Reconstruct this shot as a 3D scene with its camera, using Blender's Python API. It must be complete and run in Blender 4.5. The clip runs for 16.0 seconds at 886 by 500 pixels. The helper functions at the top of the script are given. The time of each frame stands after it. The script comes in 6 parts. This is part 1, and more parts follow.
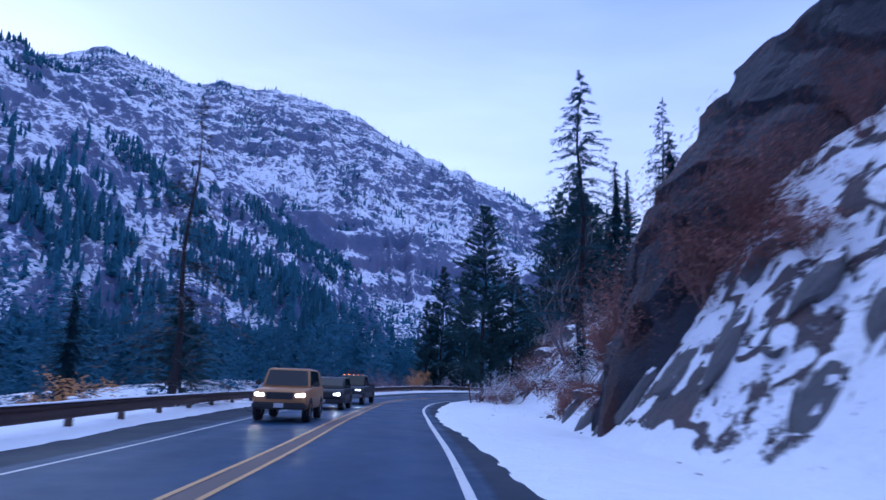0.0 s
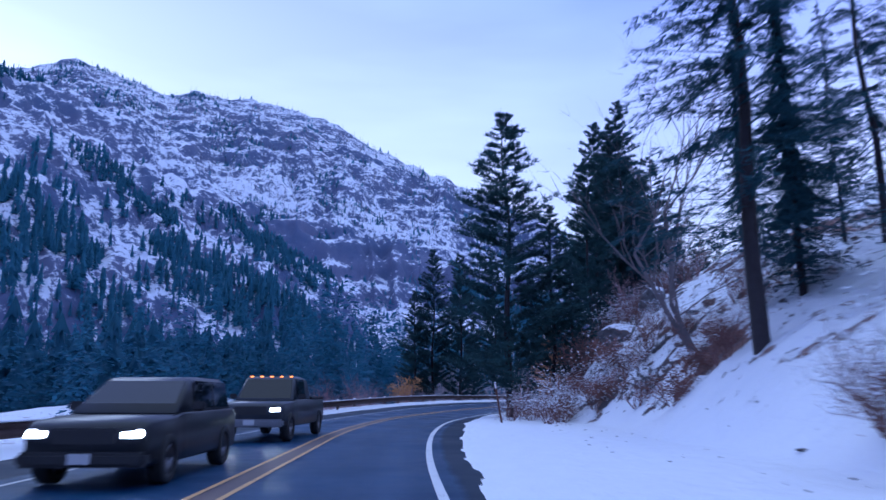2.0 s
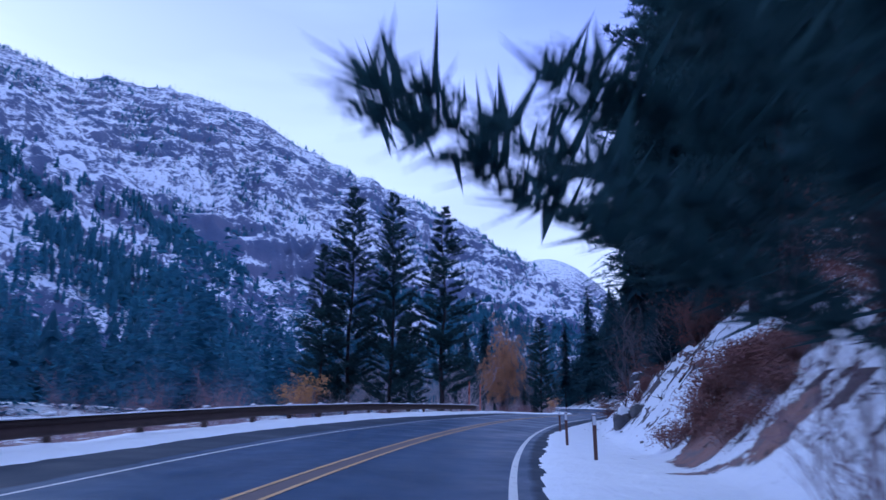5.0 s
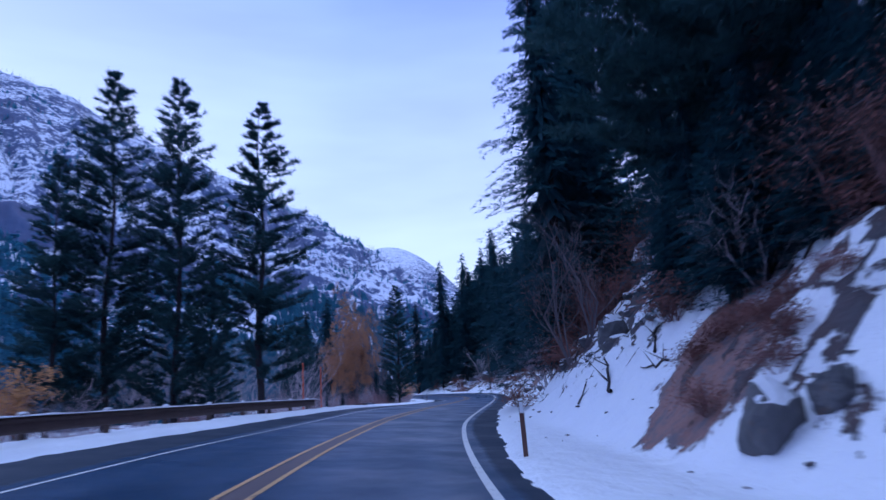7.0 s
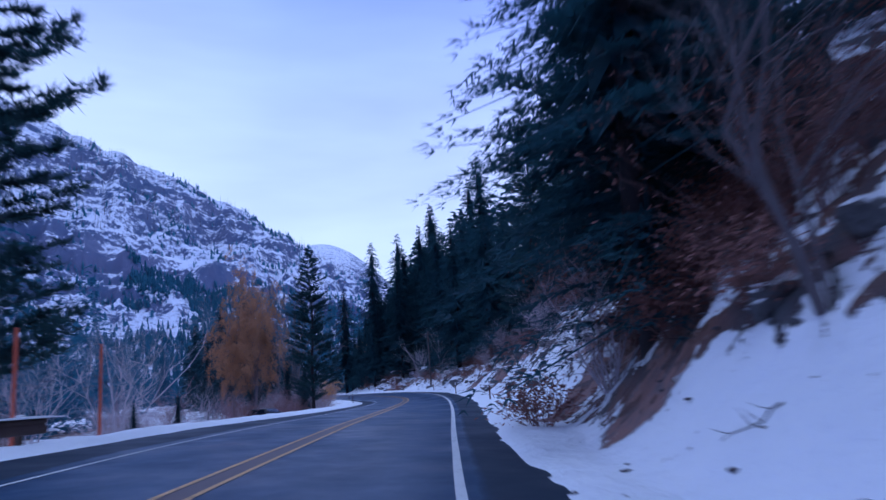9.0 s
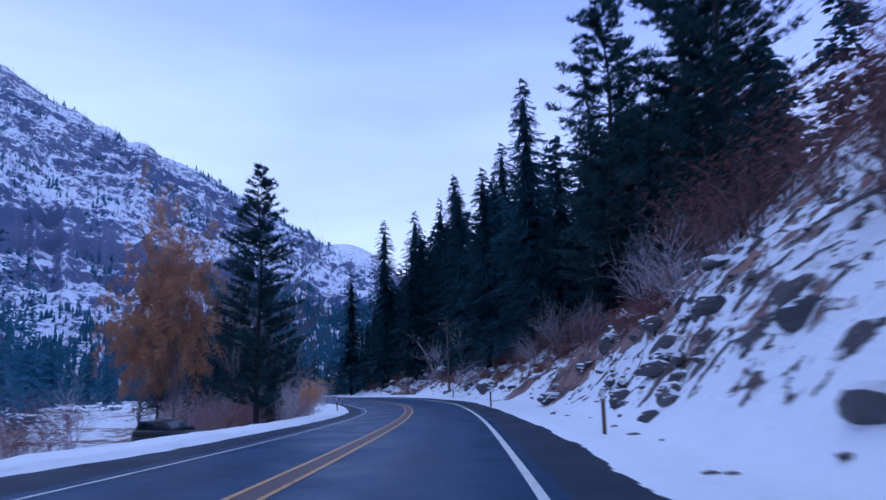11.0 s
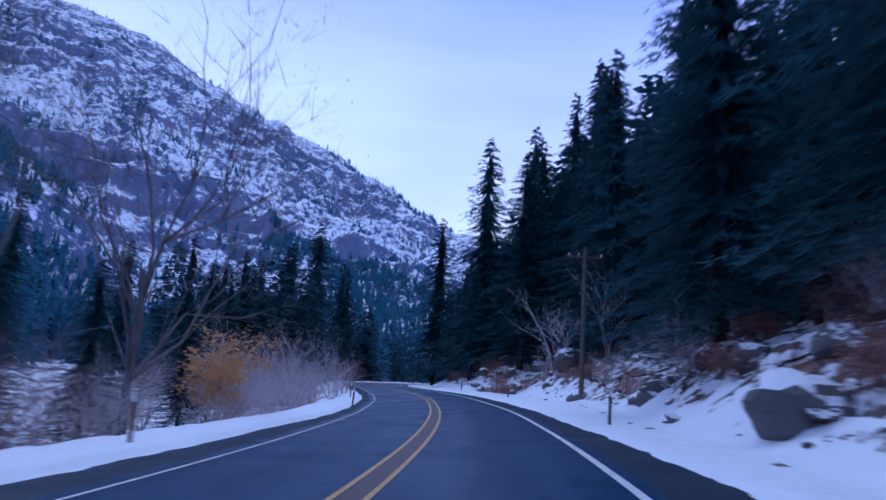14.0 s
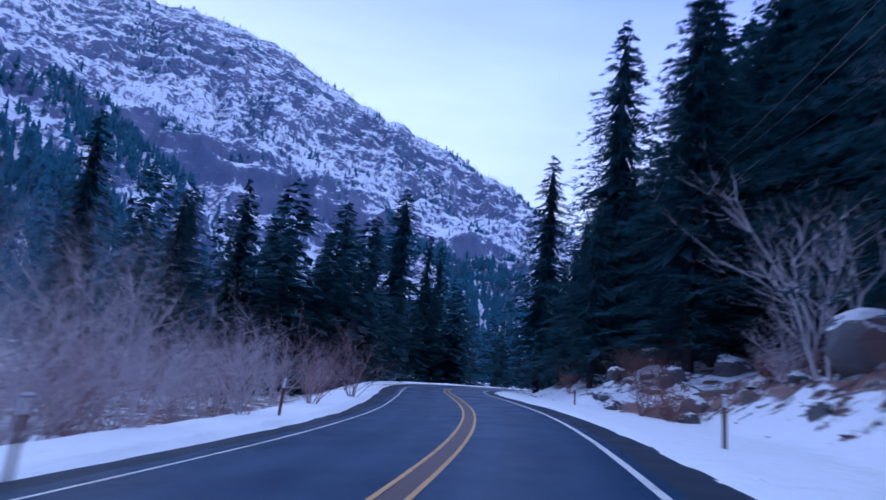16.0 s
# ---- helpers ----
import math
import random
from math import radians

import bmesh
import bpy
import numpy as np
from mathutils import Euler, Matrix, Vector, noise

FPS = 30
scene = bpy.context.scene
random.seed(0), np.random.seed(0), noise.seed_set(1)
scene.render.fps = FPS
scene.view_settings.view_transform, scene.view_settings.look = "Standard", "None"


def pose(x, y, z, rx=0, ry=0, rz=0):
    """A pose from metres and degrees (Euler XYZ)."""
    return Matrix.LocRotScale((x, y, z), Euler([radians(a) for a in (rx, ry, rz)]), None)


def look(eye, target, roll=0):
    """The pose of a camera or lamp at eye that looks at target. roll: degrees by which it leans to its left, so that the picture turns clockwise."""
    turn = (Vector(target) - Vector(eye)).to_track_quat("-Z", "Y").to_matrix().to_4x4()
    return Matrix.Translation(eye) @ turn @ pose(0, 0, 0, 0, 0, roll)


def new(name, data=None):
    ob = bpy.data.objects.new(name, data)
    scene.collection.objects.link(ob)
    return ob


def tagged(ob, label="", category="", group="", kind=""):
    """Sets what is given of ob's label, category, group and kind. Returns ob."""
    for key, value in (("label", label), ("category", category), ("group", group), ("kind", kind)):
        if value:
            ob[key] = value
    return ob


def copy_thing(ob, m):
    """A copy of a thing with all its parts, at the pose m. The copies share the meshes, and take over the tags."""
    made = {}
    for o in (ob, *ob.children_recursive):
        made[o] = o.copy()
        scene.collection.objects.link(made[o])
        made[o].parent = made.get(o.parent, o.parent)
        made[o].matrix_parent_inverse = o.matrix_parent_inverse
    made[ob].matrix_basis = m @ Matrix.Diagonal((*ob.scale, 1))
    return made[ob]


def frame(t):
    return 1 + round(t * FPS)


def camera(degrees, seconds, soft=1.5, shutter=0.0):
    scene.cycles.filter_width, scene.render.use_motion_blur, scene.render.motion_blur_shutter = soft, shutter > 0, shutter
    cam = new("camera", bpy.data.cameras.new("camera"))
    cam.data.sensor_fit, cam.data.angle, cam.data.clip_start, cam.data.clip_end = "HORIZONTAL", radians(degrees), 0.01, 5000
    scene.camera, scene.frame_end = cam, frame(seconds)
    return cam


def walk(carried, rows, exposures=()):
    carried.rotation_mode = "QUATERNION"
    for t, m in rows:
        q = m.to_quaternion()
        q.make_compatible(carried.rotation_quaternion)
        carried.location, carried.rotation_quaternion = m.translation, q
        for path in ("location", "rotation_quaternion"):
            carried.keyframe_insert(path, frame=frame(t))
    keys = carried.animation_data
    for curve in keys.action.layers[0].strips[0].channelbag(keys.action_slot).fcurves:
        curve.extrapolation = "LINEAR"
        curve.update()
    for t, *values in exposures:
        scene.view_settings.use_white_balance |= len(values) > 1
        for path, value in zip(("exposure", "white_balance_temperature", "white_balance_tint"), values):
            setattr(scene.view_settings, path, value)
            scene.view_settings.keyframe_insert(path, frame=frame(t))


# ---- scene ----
cam = camera(65.5, 16.0, soft=1.5, shutter=0.5)
PATH = [
    (0, (0.000, 0.000, 1.408), (0.029, 19.622, 5.278), 2.03),
    (0.5, (-0.147, 6.484, 1.402), (0.064, 26.106, 5.266), 1.13),
    (1, (-0.405, 12.900, 1.438), (-0.018, 32.516, 5.317), 0.77),
    (1.5, (-0.619, 19.165, 1.424), (-0.104, 38.764, 5.376), 0.41),
    (2, (-0.861, 25.420, 1.366), (-0.331, 44.983, 5.490), 0.06),
    (2.5, (-0.995, 31.656, 1.371), (-0.579, 51.176, 5.707), 0.13),
    (3, (-1.075, 37.887, 1.347), (-0.681, 57.377, 5.815), 0.60),
    (3.5, (-0.987, 44.201, 1.399), (-0.418, 63.677, 5.909), 0.92),
    (4, (-0.823, 50.558, 1.400), (0.188, 70.021, 5.887), 1.04),
    (4.5, (-0.453, 56.913, 1.400), (1.282, 76.341, 5.822), 0.91),
    (5, (0.228, 63.221, 1.400), (2.916, 82.558, 5.743), 0.48),
    (5.5, (1.263, 69.433, 1.407), (5.031, 88.604, 5.680), -0.31),
    (6, (2.347, 75.563, 1.441), (7.211, 94.494, 5.680), -1.51),
    (6.5, (3.582, 81.549, 1.326), (9.627, 100.164, 5.440), -2.70),
    (7, (5.210, 87.410, 1.423), (12.311, 105.687, 5.363), -3.32),
    (7.5, (7.058, 93.218, 1.332), (15.066, 111.131, 5.204), -3.66),
    (8, (9.158, 99.106, 1.371), (17.688, 116.786, 5.202), -3.97),
    (8.5, (11.650, 105.087, 1.411), (20.437, 122.642, 5.232), -4.18),
    (9, (14.415, 111.221, 1.403), (23.286, 128.745, 5.170), -4.04),
    (9.5, (17.150, 117.551, 1.400), (25.908, 135.133, 5.163), -3.75),
    (10, (20.210, 123.923, 1.400), (28.824, 141.570, 5.195), -3.29),
    (10.5, (23.365, 130.468, 1.400), (31.824, 148.177, 5.252), -2.65),
    (11, (26.500, 137.263, 1.400), (34.792, 155.036, 5.320), -1.84),
    (11.5, (29.659, 144.310, 1.422), (37.748, 162.162, 5.407), -0.81),
    (12, (33.082, 151.520, 1.406), (40.871, 169.493, 5.443), 0.45),
    (12.5, (36.687, 159.206, 1.426), (43.969, 177.386, 5.482), 1.54),
    (13, (40.410, 167.284, 1.464), (46.957, 185.750, 5.479), 2.39),
    (13.5, (44.039, 175.659, 1.406), (49.740, 194.434, 5.279), 3.19),
    (14, (47.453, 184.315, 1.400), (52.387, 203.343, 5.089), 3.86),
    (14.5, (50.736, 193.092, 1.379), (54.884, 212.341, 4.883), 4.60),
    (15, (53.741, 201.954, 1.364), (57.002, 221.396, 4.739), 5.29),
    (15.5, (56.411, 210.764, 1.382), (58.842, 230.322, 4.784), 5.91),
    (16, (58.620, 219.701, 1.373), (60.115, 239.331, 4.897), 6.10),
]
walk(cam, [(t, look(eye, target, roll)) for t, eye, target, roll in PATH],
     exposures=[(0, 0.22, 4600, 12), (7, 0.20, 4600, 12), (9, 0.12, 4600, 12), (13, 0.12, 4600, 12), (16, 0.32, 4600, 12)])

# ---- world and light ----
world = bpy.data.worlds.new("world")
scene.world = world
world.use_nodes = True
wn, wl = world.node_tree.nodes, world.node_tree.links
sky = wn.new("ShaderNodeTexSky")
sky.sky_type = "NISHITA"
sky.sun_disc = False
sky.sun_elevation = radians(24)
sky.sun_rotation = radians(-35)
sky.altitude = 600
sky.air_density, sky.dust_density, sky.ozone_density = 1.0, 1.0, 2.0
# a thin high overcast: pale at the horizon, lavender blue overhead, with faint streaks
way = wn.new("ShaderNodeTexCoord")
split = wn.new("ShaderNodeSeparateXYZ")
wl.new(way.outputs["Generated"], split.inputs["Vector"])
veil = wn.new("ShaderNodeValToRGB")
for e, (pos, col) in zip((veil.color_ramp.elements[0], veil.color_ramp.elements[1], veil.color_ramp.elements.new(0.30), veil.color_ramp.elements.new(0.55)),
                         ((0.08, (1.03, 0.965, 0.985, 1)), (1.0, (0.16, 0.26, 0.92, 1)), (0.33, (0.72, 0.705, 0.99, 1)), (0.56, (0.40, 0.44, 0.94, 1)))):
    e.position, e.color = pos, col
# the veil is brightest round the hidden sun
aim = wn.new("ShaderNodeVectorMath")
aim.operation = "DOT_PRODUCT"
wl.new(way.outputs["Generated"], aim.inputs[0])
aim.inputs[1].default_value = (-0.52, 0.76, 0.39)
glow = wn.new("ShaderNodeMapRange")
for k, value in (("From Min", 0.72), ("From Max", 1.0), ("To Min", 0.0), ("To Max", 0.17)):
    glow.inputs[k].default_value = value
wl.new(aim.outputs["Value"], glow.inputs["Value"])
lower = wn.new("ShaderNodeMath")
lower.operation = "SUBTRACT"
wl.new(split.outputs["Z"], lower.inputs[0])
wl.new(glow.outputs["Result"], lower.inputs[1])
wl.new(lower.outputs["Value"], veil.inputs["Fac"])
stretch = wn.new("ShaderNodeMapping")
stretch.inputs["Scale"].default_value = (1.2, 2.2, 6.0)
wl.new(way.outputs["Generated"], stretch.inputs["Vector"])
streak = wn.new("ShaderNodeTexNoise")
streak.inputs["Scale"].default_value, streak.inputs["Detail"].default_value = 1.6, 4
wl.new(stretch.outputs["Vector"], streak.inputs["Vector"])
soft = wn.new("ShaderNodeMapRange")
for k, value in (("From Min", 0.35), ("From Max", 0.7), ("To Min", 0.92), ("To Max", 1.14)):
    soft.inputs[k].default_value = value
wl.new(streak.outputs["Fac"], soft.inputs["Value"])
lit = wn.new("ShaderNodeVectorMath")
lit.operation = "SCALE"
wl.new(veil.outputs["Color"], lit.inputs[0])
wl.new(soft.outputs["Result"], lit.inputs["Scale"])
clear = wn.new("ShaderNodeVectorMath")
clear.operation = "SCALE"
clear.inputs["Scale"].default_value = 0.10
wl.new(sky.outputs["Color"], clear.inputs[0])
both = wn.new("ShaderNodeMix")
both.data_type = "RGBA"
both.inputs["Factor"].default_value = 0.82
wl.new(clear.outputs["Vector"], both.inputs["A"])
wl.new(lit.outputs["Vector"], both.inputs["B"])
wn["Background"].inputs["Strength"].default_value = 1.0
wl.new(both.outputs["Result"], wn["Background"].inputs["Color"])

sun = new("sun", bpy.data.lights.new("sun", "SUN"))
sun.data.energy, sun.data.angle, sun.data.color = 0.5, radians(30), (1.0, 0.98, 0.96)
sun.matrix_world = look((0, 0, 100), (57, -82, 55))


# ---- numbers and noise ----
def fbm(x, y, octaves=4, seed=0, gain=0.5):
    """Smooth value noise on arrays, about -1 to 1."""
    x, y = np.asarray(x, float), np.asarray(y, float)
    total, amp, norm = np.zeros(np.broadcast(x, y).shape), 1.0, 0.0
    for o in range(octaves):
        xi, yi = np.floor(x), np.floor(y)
        fx, fy = x - xi, y - yi
        fx, fy = fx * fx * (3 - 2 * fx), fy * fy * (3 - 2 * fy)

        def lattice(a, b):
            h = np.sin(a * 127.1 + b * 311.7 + (seed + o) * 74.7) * 43758.5453
            return h - np.floor(h)

        low = lattice(xi, yi) * (1 - fx) + lattice(xi + 1, yi) * fx
        high = lattice(xi, yi + 1) * (1 - fx) + lattice(xi + 1, yi + 1) * fx
        total += amp * (2 * (low * (1 - fy) + high * fy) - 1)
        norm += amp
        amp *= gain
        x, y = x * 2.03 + 17.3, y * 2.03 + 9.1
    return total / norm


def bump01(x, a, b):
    t = np.clip((np.asarray(x, float) - a) / (b - a), 0, 1)
    return t * t * (3 - 2 * t)


# ---- the road's line ----
CENTRE = [(-1.8, -45.1), (-2.1, -30.4), (-2.4, -15.8), (-2.8, -1.1), (-3.2, 13.5), (-3.9, 28.2), (-4.0, 42.8), (-3.0, 57.5), (-0.8, 72.0), (2.4, 86.2), (6.8, 100.2), (12.5, 113.7), (18.9, 126.9), (25.4, 140.1), (31.7, 153.3), (37.9, 166.6), (43.7, 180.1), (48.9, 193.8), (53.4, 207.7), (57.4, 221.8), (60.7, 236.1), (62.9, 250.6), (64.0, 265.2), (64.8, 279.8), (66.9, 294.3), (70.6, 308.5), (76.0, 322.1), (82.6, 335.2), (90.2, 347.7), (98.5, 359.8), (107.4, 371.5), (116.5, 382.9), (125.8, 394.3), (135.1, 405.7)]
BANK = [(-45, 0.4), (0, 0.4), (20, 0.1), (40, 0.0), (60, -0.2), (75, -1.4), (90, -3.0), (105, -3.8), (120, -3.6), (140, -2.7), (160, -0.5), (180, 1.6), (200, 3.2), (230, 5.0), (260, 4.3), (300, 1.1), (430, 0.0)]


def spline(points, per=14):
    """A smooth line through points (Catmull-Rom), resampled evenly by its length."""
    p = np.array(points, float)
    p = np.vstack([2 * p[0] - p[1], p, 2 * p[-1] - p[-2]])
    out = []
    for i in range(1, len(p) - 2):
        t = np.linspace(0, 1, per, endpoint=False)[:, None]
        a, b, c, d = p[i - 1 : i + 3]
        out.append(0.5 * (2 * b + (c - a) * t + (2 * a - 5 * b + 4 * c - d) * t**2 + (3 * b - a - 3 * c + d) * t**3))
    return np.vstack(out + [p[-2:-1]])


LINE = spline(CENTRE)
RUN = np.r_[0, np.cumsum(np.linalg.norm(np.diff(LINE, axis=0), axis=1))] - 45.0
HEAD = np.gradient(LINE, axis=0)
HEAD /= np.linalg.norm(HEAD, axis=1)[:, None]


def place_xy(s, v):
    """World x, y at s metres along the road and v metres to the right of its centre line."""
    s, v = np.asarray(s, float), np.asarray(v, float)
    dx, dy = np.interp(s, RUN, HEAD[:, 0]), np.interp(s, RUN, HEAD[:, 1])
    return np.interp(s, RUN, LINE[:, 0]) + dy * v, np.interp(s, RUN, LINE[:, 1]) - dx * v


def heading(s):
    """Degrees by which the road at s points left of +y."""
    return math.degrees(math.atan2(-np.interp(s, RUN, HEAD[:, 0]), np.interp(s, RUN, HEAD[:, 1])))


def road_z(s, v):
    tilt = np.tan(np.radians(np.interp(s, [a for a, _ in BANK], [b for _, b in BANK])))
    return tilt * (np.clip(v, -6.5, 7.0) - 2.5)


def along(s, table):
    return np.interp(s, [row[0] for row in table], [row[1] for row in table])


EDGE = [(-45, 4.5), (12, 4.5), (34, 4.1), (50, 4.25), (61, 3.95), (76, 3.8), (89, 4.45), (103, 4.4), (119, 4.5), (131, 4.3), (142, 4.5), (161, 5.15), (187, 5.1), (200, 5.35), (224, 4.85), (242, 4.6), (430, 4.6)]
LEDGE = [(-45, 4.3), (12, 4.5), (35, 5.6), (52, 5.95), (85, 5.75), (98, 5.4), (115, 5.4), (130, 5.9), (147, 6.0), (162, 5.1), (172, 5.2), (200, 4.9), (225, 5.3), (244, 5.3), (430, 5.0)]
SOIL = [(-45, 0.35), (30, 0.35), (45, 0.5), (75, 0.52), (84, 0.24), (122, 0.30), (134, 0.55), (150, 0.5), (165, 0.55), (195, 0.58), (215, 0.58), (245, 0.52), (430, 0.6)]
TOE = [(-45, 8.2), (6, 7.8), (18, 7.6), (28, 8.8), (42, 10.5), (55, 10.0), (63, 8.0), (72, 7.2), (88, 7.3), (105, 7.2), (122, 5.5), (150, 6.4), (172, 7.0), (195, 7.2), (208, 6.5), (218, 7.0), (230, 7.9), (240, 8.4), (262, 8.6), (280, 8.4), (430, 8)]
STEEP = [(-45, 2.3), (17, 2.3), (28, 1.7), (45, 1.2), (60, 1.7), (75, 1.5), (90, 1.4), (105, 1.4), (122, 1.25), (150, 1.2), (172, 1.25), (195, 0.95), (215, 0.9), (232, 0.75), (255, 0.75), (280, 0.7), (300, 0.55), (430, 0.4)]
RISE = [(-45, 16), (18, 15), (32, 10), (45, 7), (60, 9), (75, 12), (90, 15), (110, 16), (150, 16), (175, 14), (195, 8), (212, 5), (240, 4.8), (262, 5.0), (300, 4.4), (430, 5)]
HILL = [(-45, 0.5), (40, 0.25), (75, 0.12), (90, 0.3), (120, 0.42), (200, 0.45), (300, 0.5), (430, 0.5)]
FALL = [(-45, -5.5), (90, -4.5), (118, -1.6), (140, -1.2), (200, -1.3), (430, -1.5)]


RED = [(-45, 0.1), (50, 0.2), (120, 0.3), (128, 0.7), (140, 0.6), (152, 0.2), (172, 0.2), (180, 0.6), (190, 0.6), (250, 0.6), (430, 0.4)]
CLEAR = [(-45, 2.6), (9, 2.4), (13, 1.0), (26, 1.0), (32, 1.5), (60, 1.3), (104, 1.3), (110, 3.2), (126, 2.8), (130, 0.7), (140, 0.7), (146, 1.8), (430, 1.4)]
RIBBED = [(-45, 1.2), (26, 1.2), (34, 0.5), (48, 0.5), (56, 1.1), (64, 1.0), (80, 0.8), (87, 0.8), (93, 1.0), (102, 1.2), (106, 0.6), (110, 0.6), (114, 1.3), (126, 1.2), (131, 1.4), (139, 1.4), (146, 0.7), (160, 1.0), (200, 0.9), (215, 1.1), (250, 1.2), (300, 0.8), (430, 0.6)]


# bare earth on the bank: s, v, half length along the road, half length up the bank, slant
EARTH = [(83.0, 9.2, 4.5, 2.2, 0.3), (104.5, 8.8, 2.8, 1.6, 0.4), (198.5, 10.6, 2.2, 4.2, 0.5), (185.0, 10.0, 3.6, 2.0, 0.4), (191.0, 12.5, 2.5, 2.5, 0.3), (178.0, 12.8, 5.0, 2.4, 0.2), (60.0, 11.5, 2.2, 1.4, 0.0),
         (52.0, 13.5, 2.0, 1.5, 0.0), (139.5, 7.6, 2.2, 1.6, 0.5), (129.5, 7.4, 2.0, 1.5, 0.4), (167.5, 12.6, 1.6, 1.0, 0.2), (231.0, 13.0, 6.0, 3.0, 0.1), (270.0, 9.6, 5.0, 1.0, 0.0), (222.5, 11.5, 3.0, 2.4, 0.2)]


def earth(s, v):
    """How far the snow has slid off the bank, 0 to 1."""
    wob = 1.0 * fbm(s * 0.6, v * 0.6, 4, 121, 0.7)
    total = np.zeros(np.broadcast(s, v).shape)
    for a, b, la, lb, slant in EARTH:
        q = np.hypot((s - a - slant * (v - b)) / la, (v - b) / lb) + wob
        total = np.maximum(total, 1 - bump01(q, 0.55, 1.25))
    return total


def ribs(s, v):
    """Stone that breaks through the snow of the right bank: 0 to 1, in slanting ribs and ledges."""
    warp = 0.8 * fbm(s * 0.22, v * 0.22, 3, 101)
    rib = fbm(s * 1.05 + v * 0.30 + warp, v * 1.55 - s * 0.15, 3, 103, 0.7)
    amount = along(s, RIBBED)
    return np.clip(amount * 1.3, 0, 1) * bump01(rib + 0.26 * (amount - 0.95), 0.06, 0.26)


def ragged(s, seed):
    """How the snow's edge wanders along the road."""
    return 0.13 * fbm(s * 0.35, s * 0, 3, seed) + 0.11 * fbm(s * 1.3, s * 0, 3, seed + 1)


def ground_z(s, v):
    s, v = np.broadcast_arrays(np.asarray(s, float), np.asarray(v, float))
    z = road_z(s, v)
    edge, toe, steep, rise, hill = (along(s, t) for t in (EDGE, TOE, STEEP, RISE, HILL))
    edge = edge + ragged(s, 8)
    # right bank
    rough = fbm(s * 0.11, v * 0.11, 4, 3)
    out = np.maximum(v - toe + 0.9 * rough, 0)
    soft = out * out / (out + 1.2)
    bank = rise * (1 - np.exp(-steep * soft / np.maximum(rise, 0.1)))
    lumpy = bump01(v, toe - 0.5, toe + 4)
    right = 0.10 * bump01(v, edge - 0.3, edge + 0.5) + bank + hill * np.maximum(v - toe - 9, 0) + lumpy * (0.55 * rough + 0.35 * fbm(s * 0.5, v * 0.5, 3, 9))
    right += 0.34 * ribs(s, v) * bump01(v, toe + 0.3, toe + 3)
    right += 0.05 * bump01(v, edge, edge + 1) * fbm(s * 0.9, v * 0.9, 3, 5)
    # left: snow berm, then down to the river flat
    ledge = along(s, LEDGE) + ragged(s, 18)
    berm = bump01(-v, ledge, ledge + 0.5) * (0.16 + 0.09 * fbm(s * 0.7, v * 0.7, 3, 21))
    fall = along(s, FALL)
    down = fall * bump01(-v, 6.9, np.where(s > 130, 12.0, 16.0)) + 1.0 * bump01(-v, 8, 14) * fbm(s * 0.06, v * 0.06, 4, 31)
    far = 0.10 * np.maximum(-v - 62, 0)
    left = berm + down + far
    return z + np.where(v > 0, right * (v > edge - 0.4), left * (v < -ledge + 0.1)) - 0.03 * ((v > -ledge) & (v < edge))


# ---- materials ----
def material(name, build):
    m = bpy.data.materials.new(name)
    m.use_nodes = True
    nt = m.node_tree
    build(nt, nt.nodes["Principled BSDF"])
    return m


def node(nt, kind, **inputs):
    n = nt.nodes.new(kind)
    for k, value in inputs.items():
        n.inputs[k.replace("_", " ")].default_value = value
    return n


def tex_noise(nt, scale, detail=5, rough=0.6, stretch=None, coords="Object"):
    co = nt.nodes.new("ShaderNodeTexCoord")
    n = node(nt, "ShaderNodeTexNoise", Scale=scale, Detail=detail, Roughness=rough)
    src = co.outputs[coords]
    if stretch:
        mp = nt.nodes.new("ShaderNodeMapping")
        mp.inputs["Scale"].default_value = stretch
        nt.links.new(src, mp.inputs["Vector"])
        src = mp.outputs["Vector"]
    nt.links.new(src, n.inputs["Vector"])
    return n.outputs["Fac"]


def ramp(nt, fac, stops):
    r = nt.nodes.new("ShaderNodeValToRGB")
    while len(r.color_ramp.elements) < len(stops):
        r.color_ramp.elements.new(0.5)
    for e, (pos, col) in zip(r.color_ramp.elements, stops):
        e.position, e.color = pos, (*col, 1) if len(col) == 3 else col
    nt.links.new(fac, r.inputs["Fac"])
    return r.outputs["Color"]


def grey(a, b):
    return [(a, (0, 0, 0)), (b, (1, 1, 1))]


def mix(nt, fac, a, b):
    m = nt.nodes.new("ShaderNodeMix")
    m.data_type = "RGBA"
    for sock, value in ((m.inputs["Factor"], fac), (m.inputs["A"], a), (m.inputs["B"], b)):
        if isinstance(value, (int, float)):
            sock.default_value = value
        elif isinstance(value, tuple):
            sock.default_value = (*value, 1)
        else:
            nt.links.new(value, sock)
    return m.outputs["Result"]


def mathn(nt, op, a, b=0.5):
    m = nt.nodes.new("ShaderNodeMath")
    m.operation = op
    for sock, value in zip(m.inputs, (a, b)):
        if isinstance(value, (int, float)):
            sock.default_value = value
        else:
            nt.links.new(value, sock)
    return m.outputs["Value"]


def bump(nt, bsdf, height, strength=0.5, distance=0.05):
    b = node(nt, "ShaderNodeBump", Strength=strength, Distance=distance)
    nt.links.new(height, b.inputs["Height"])
    nt.links.new(b.outputs["Normal"], bsdf.inputs["Normal"])


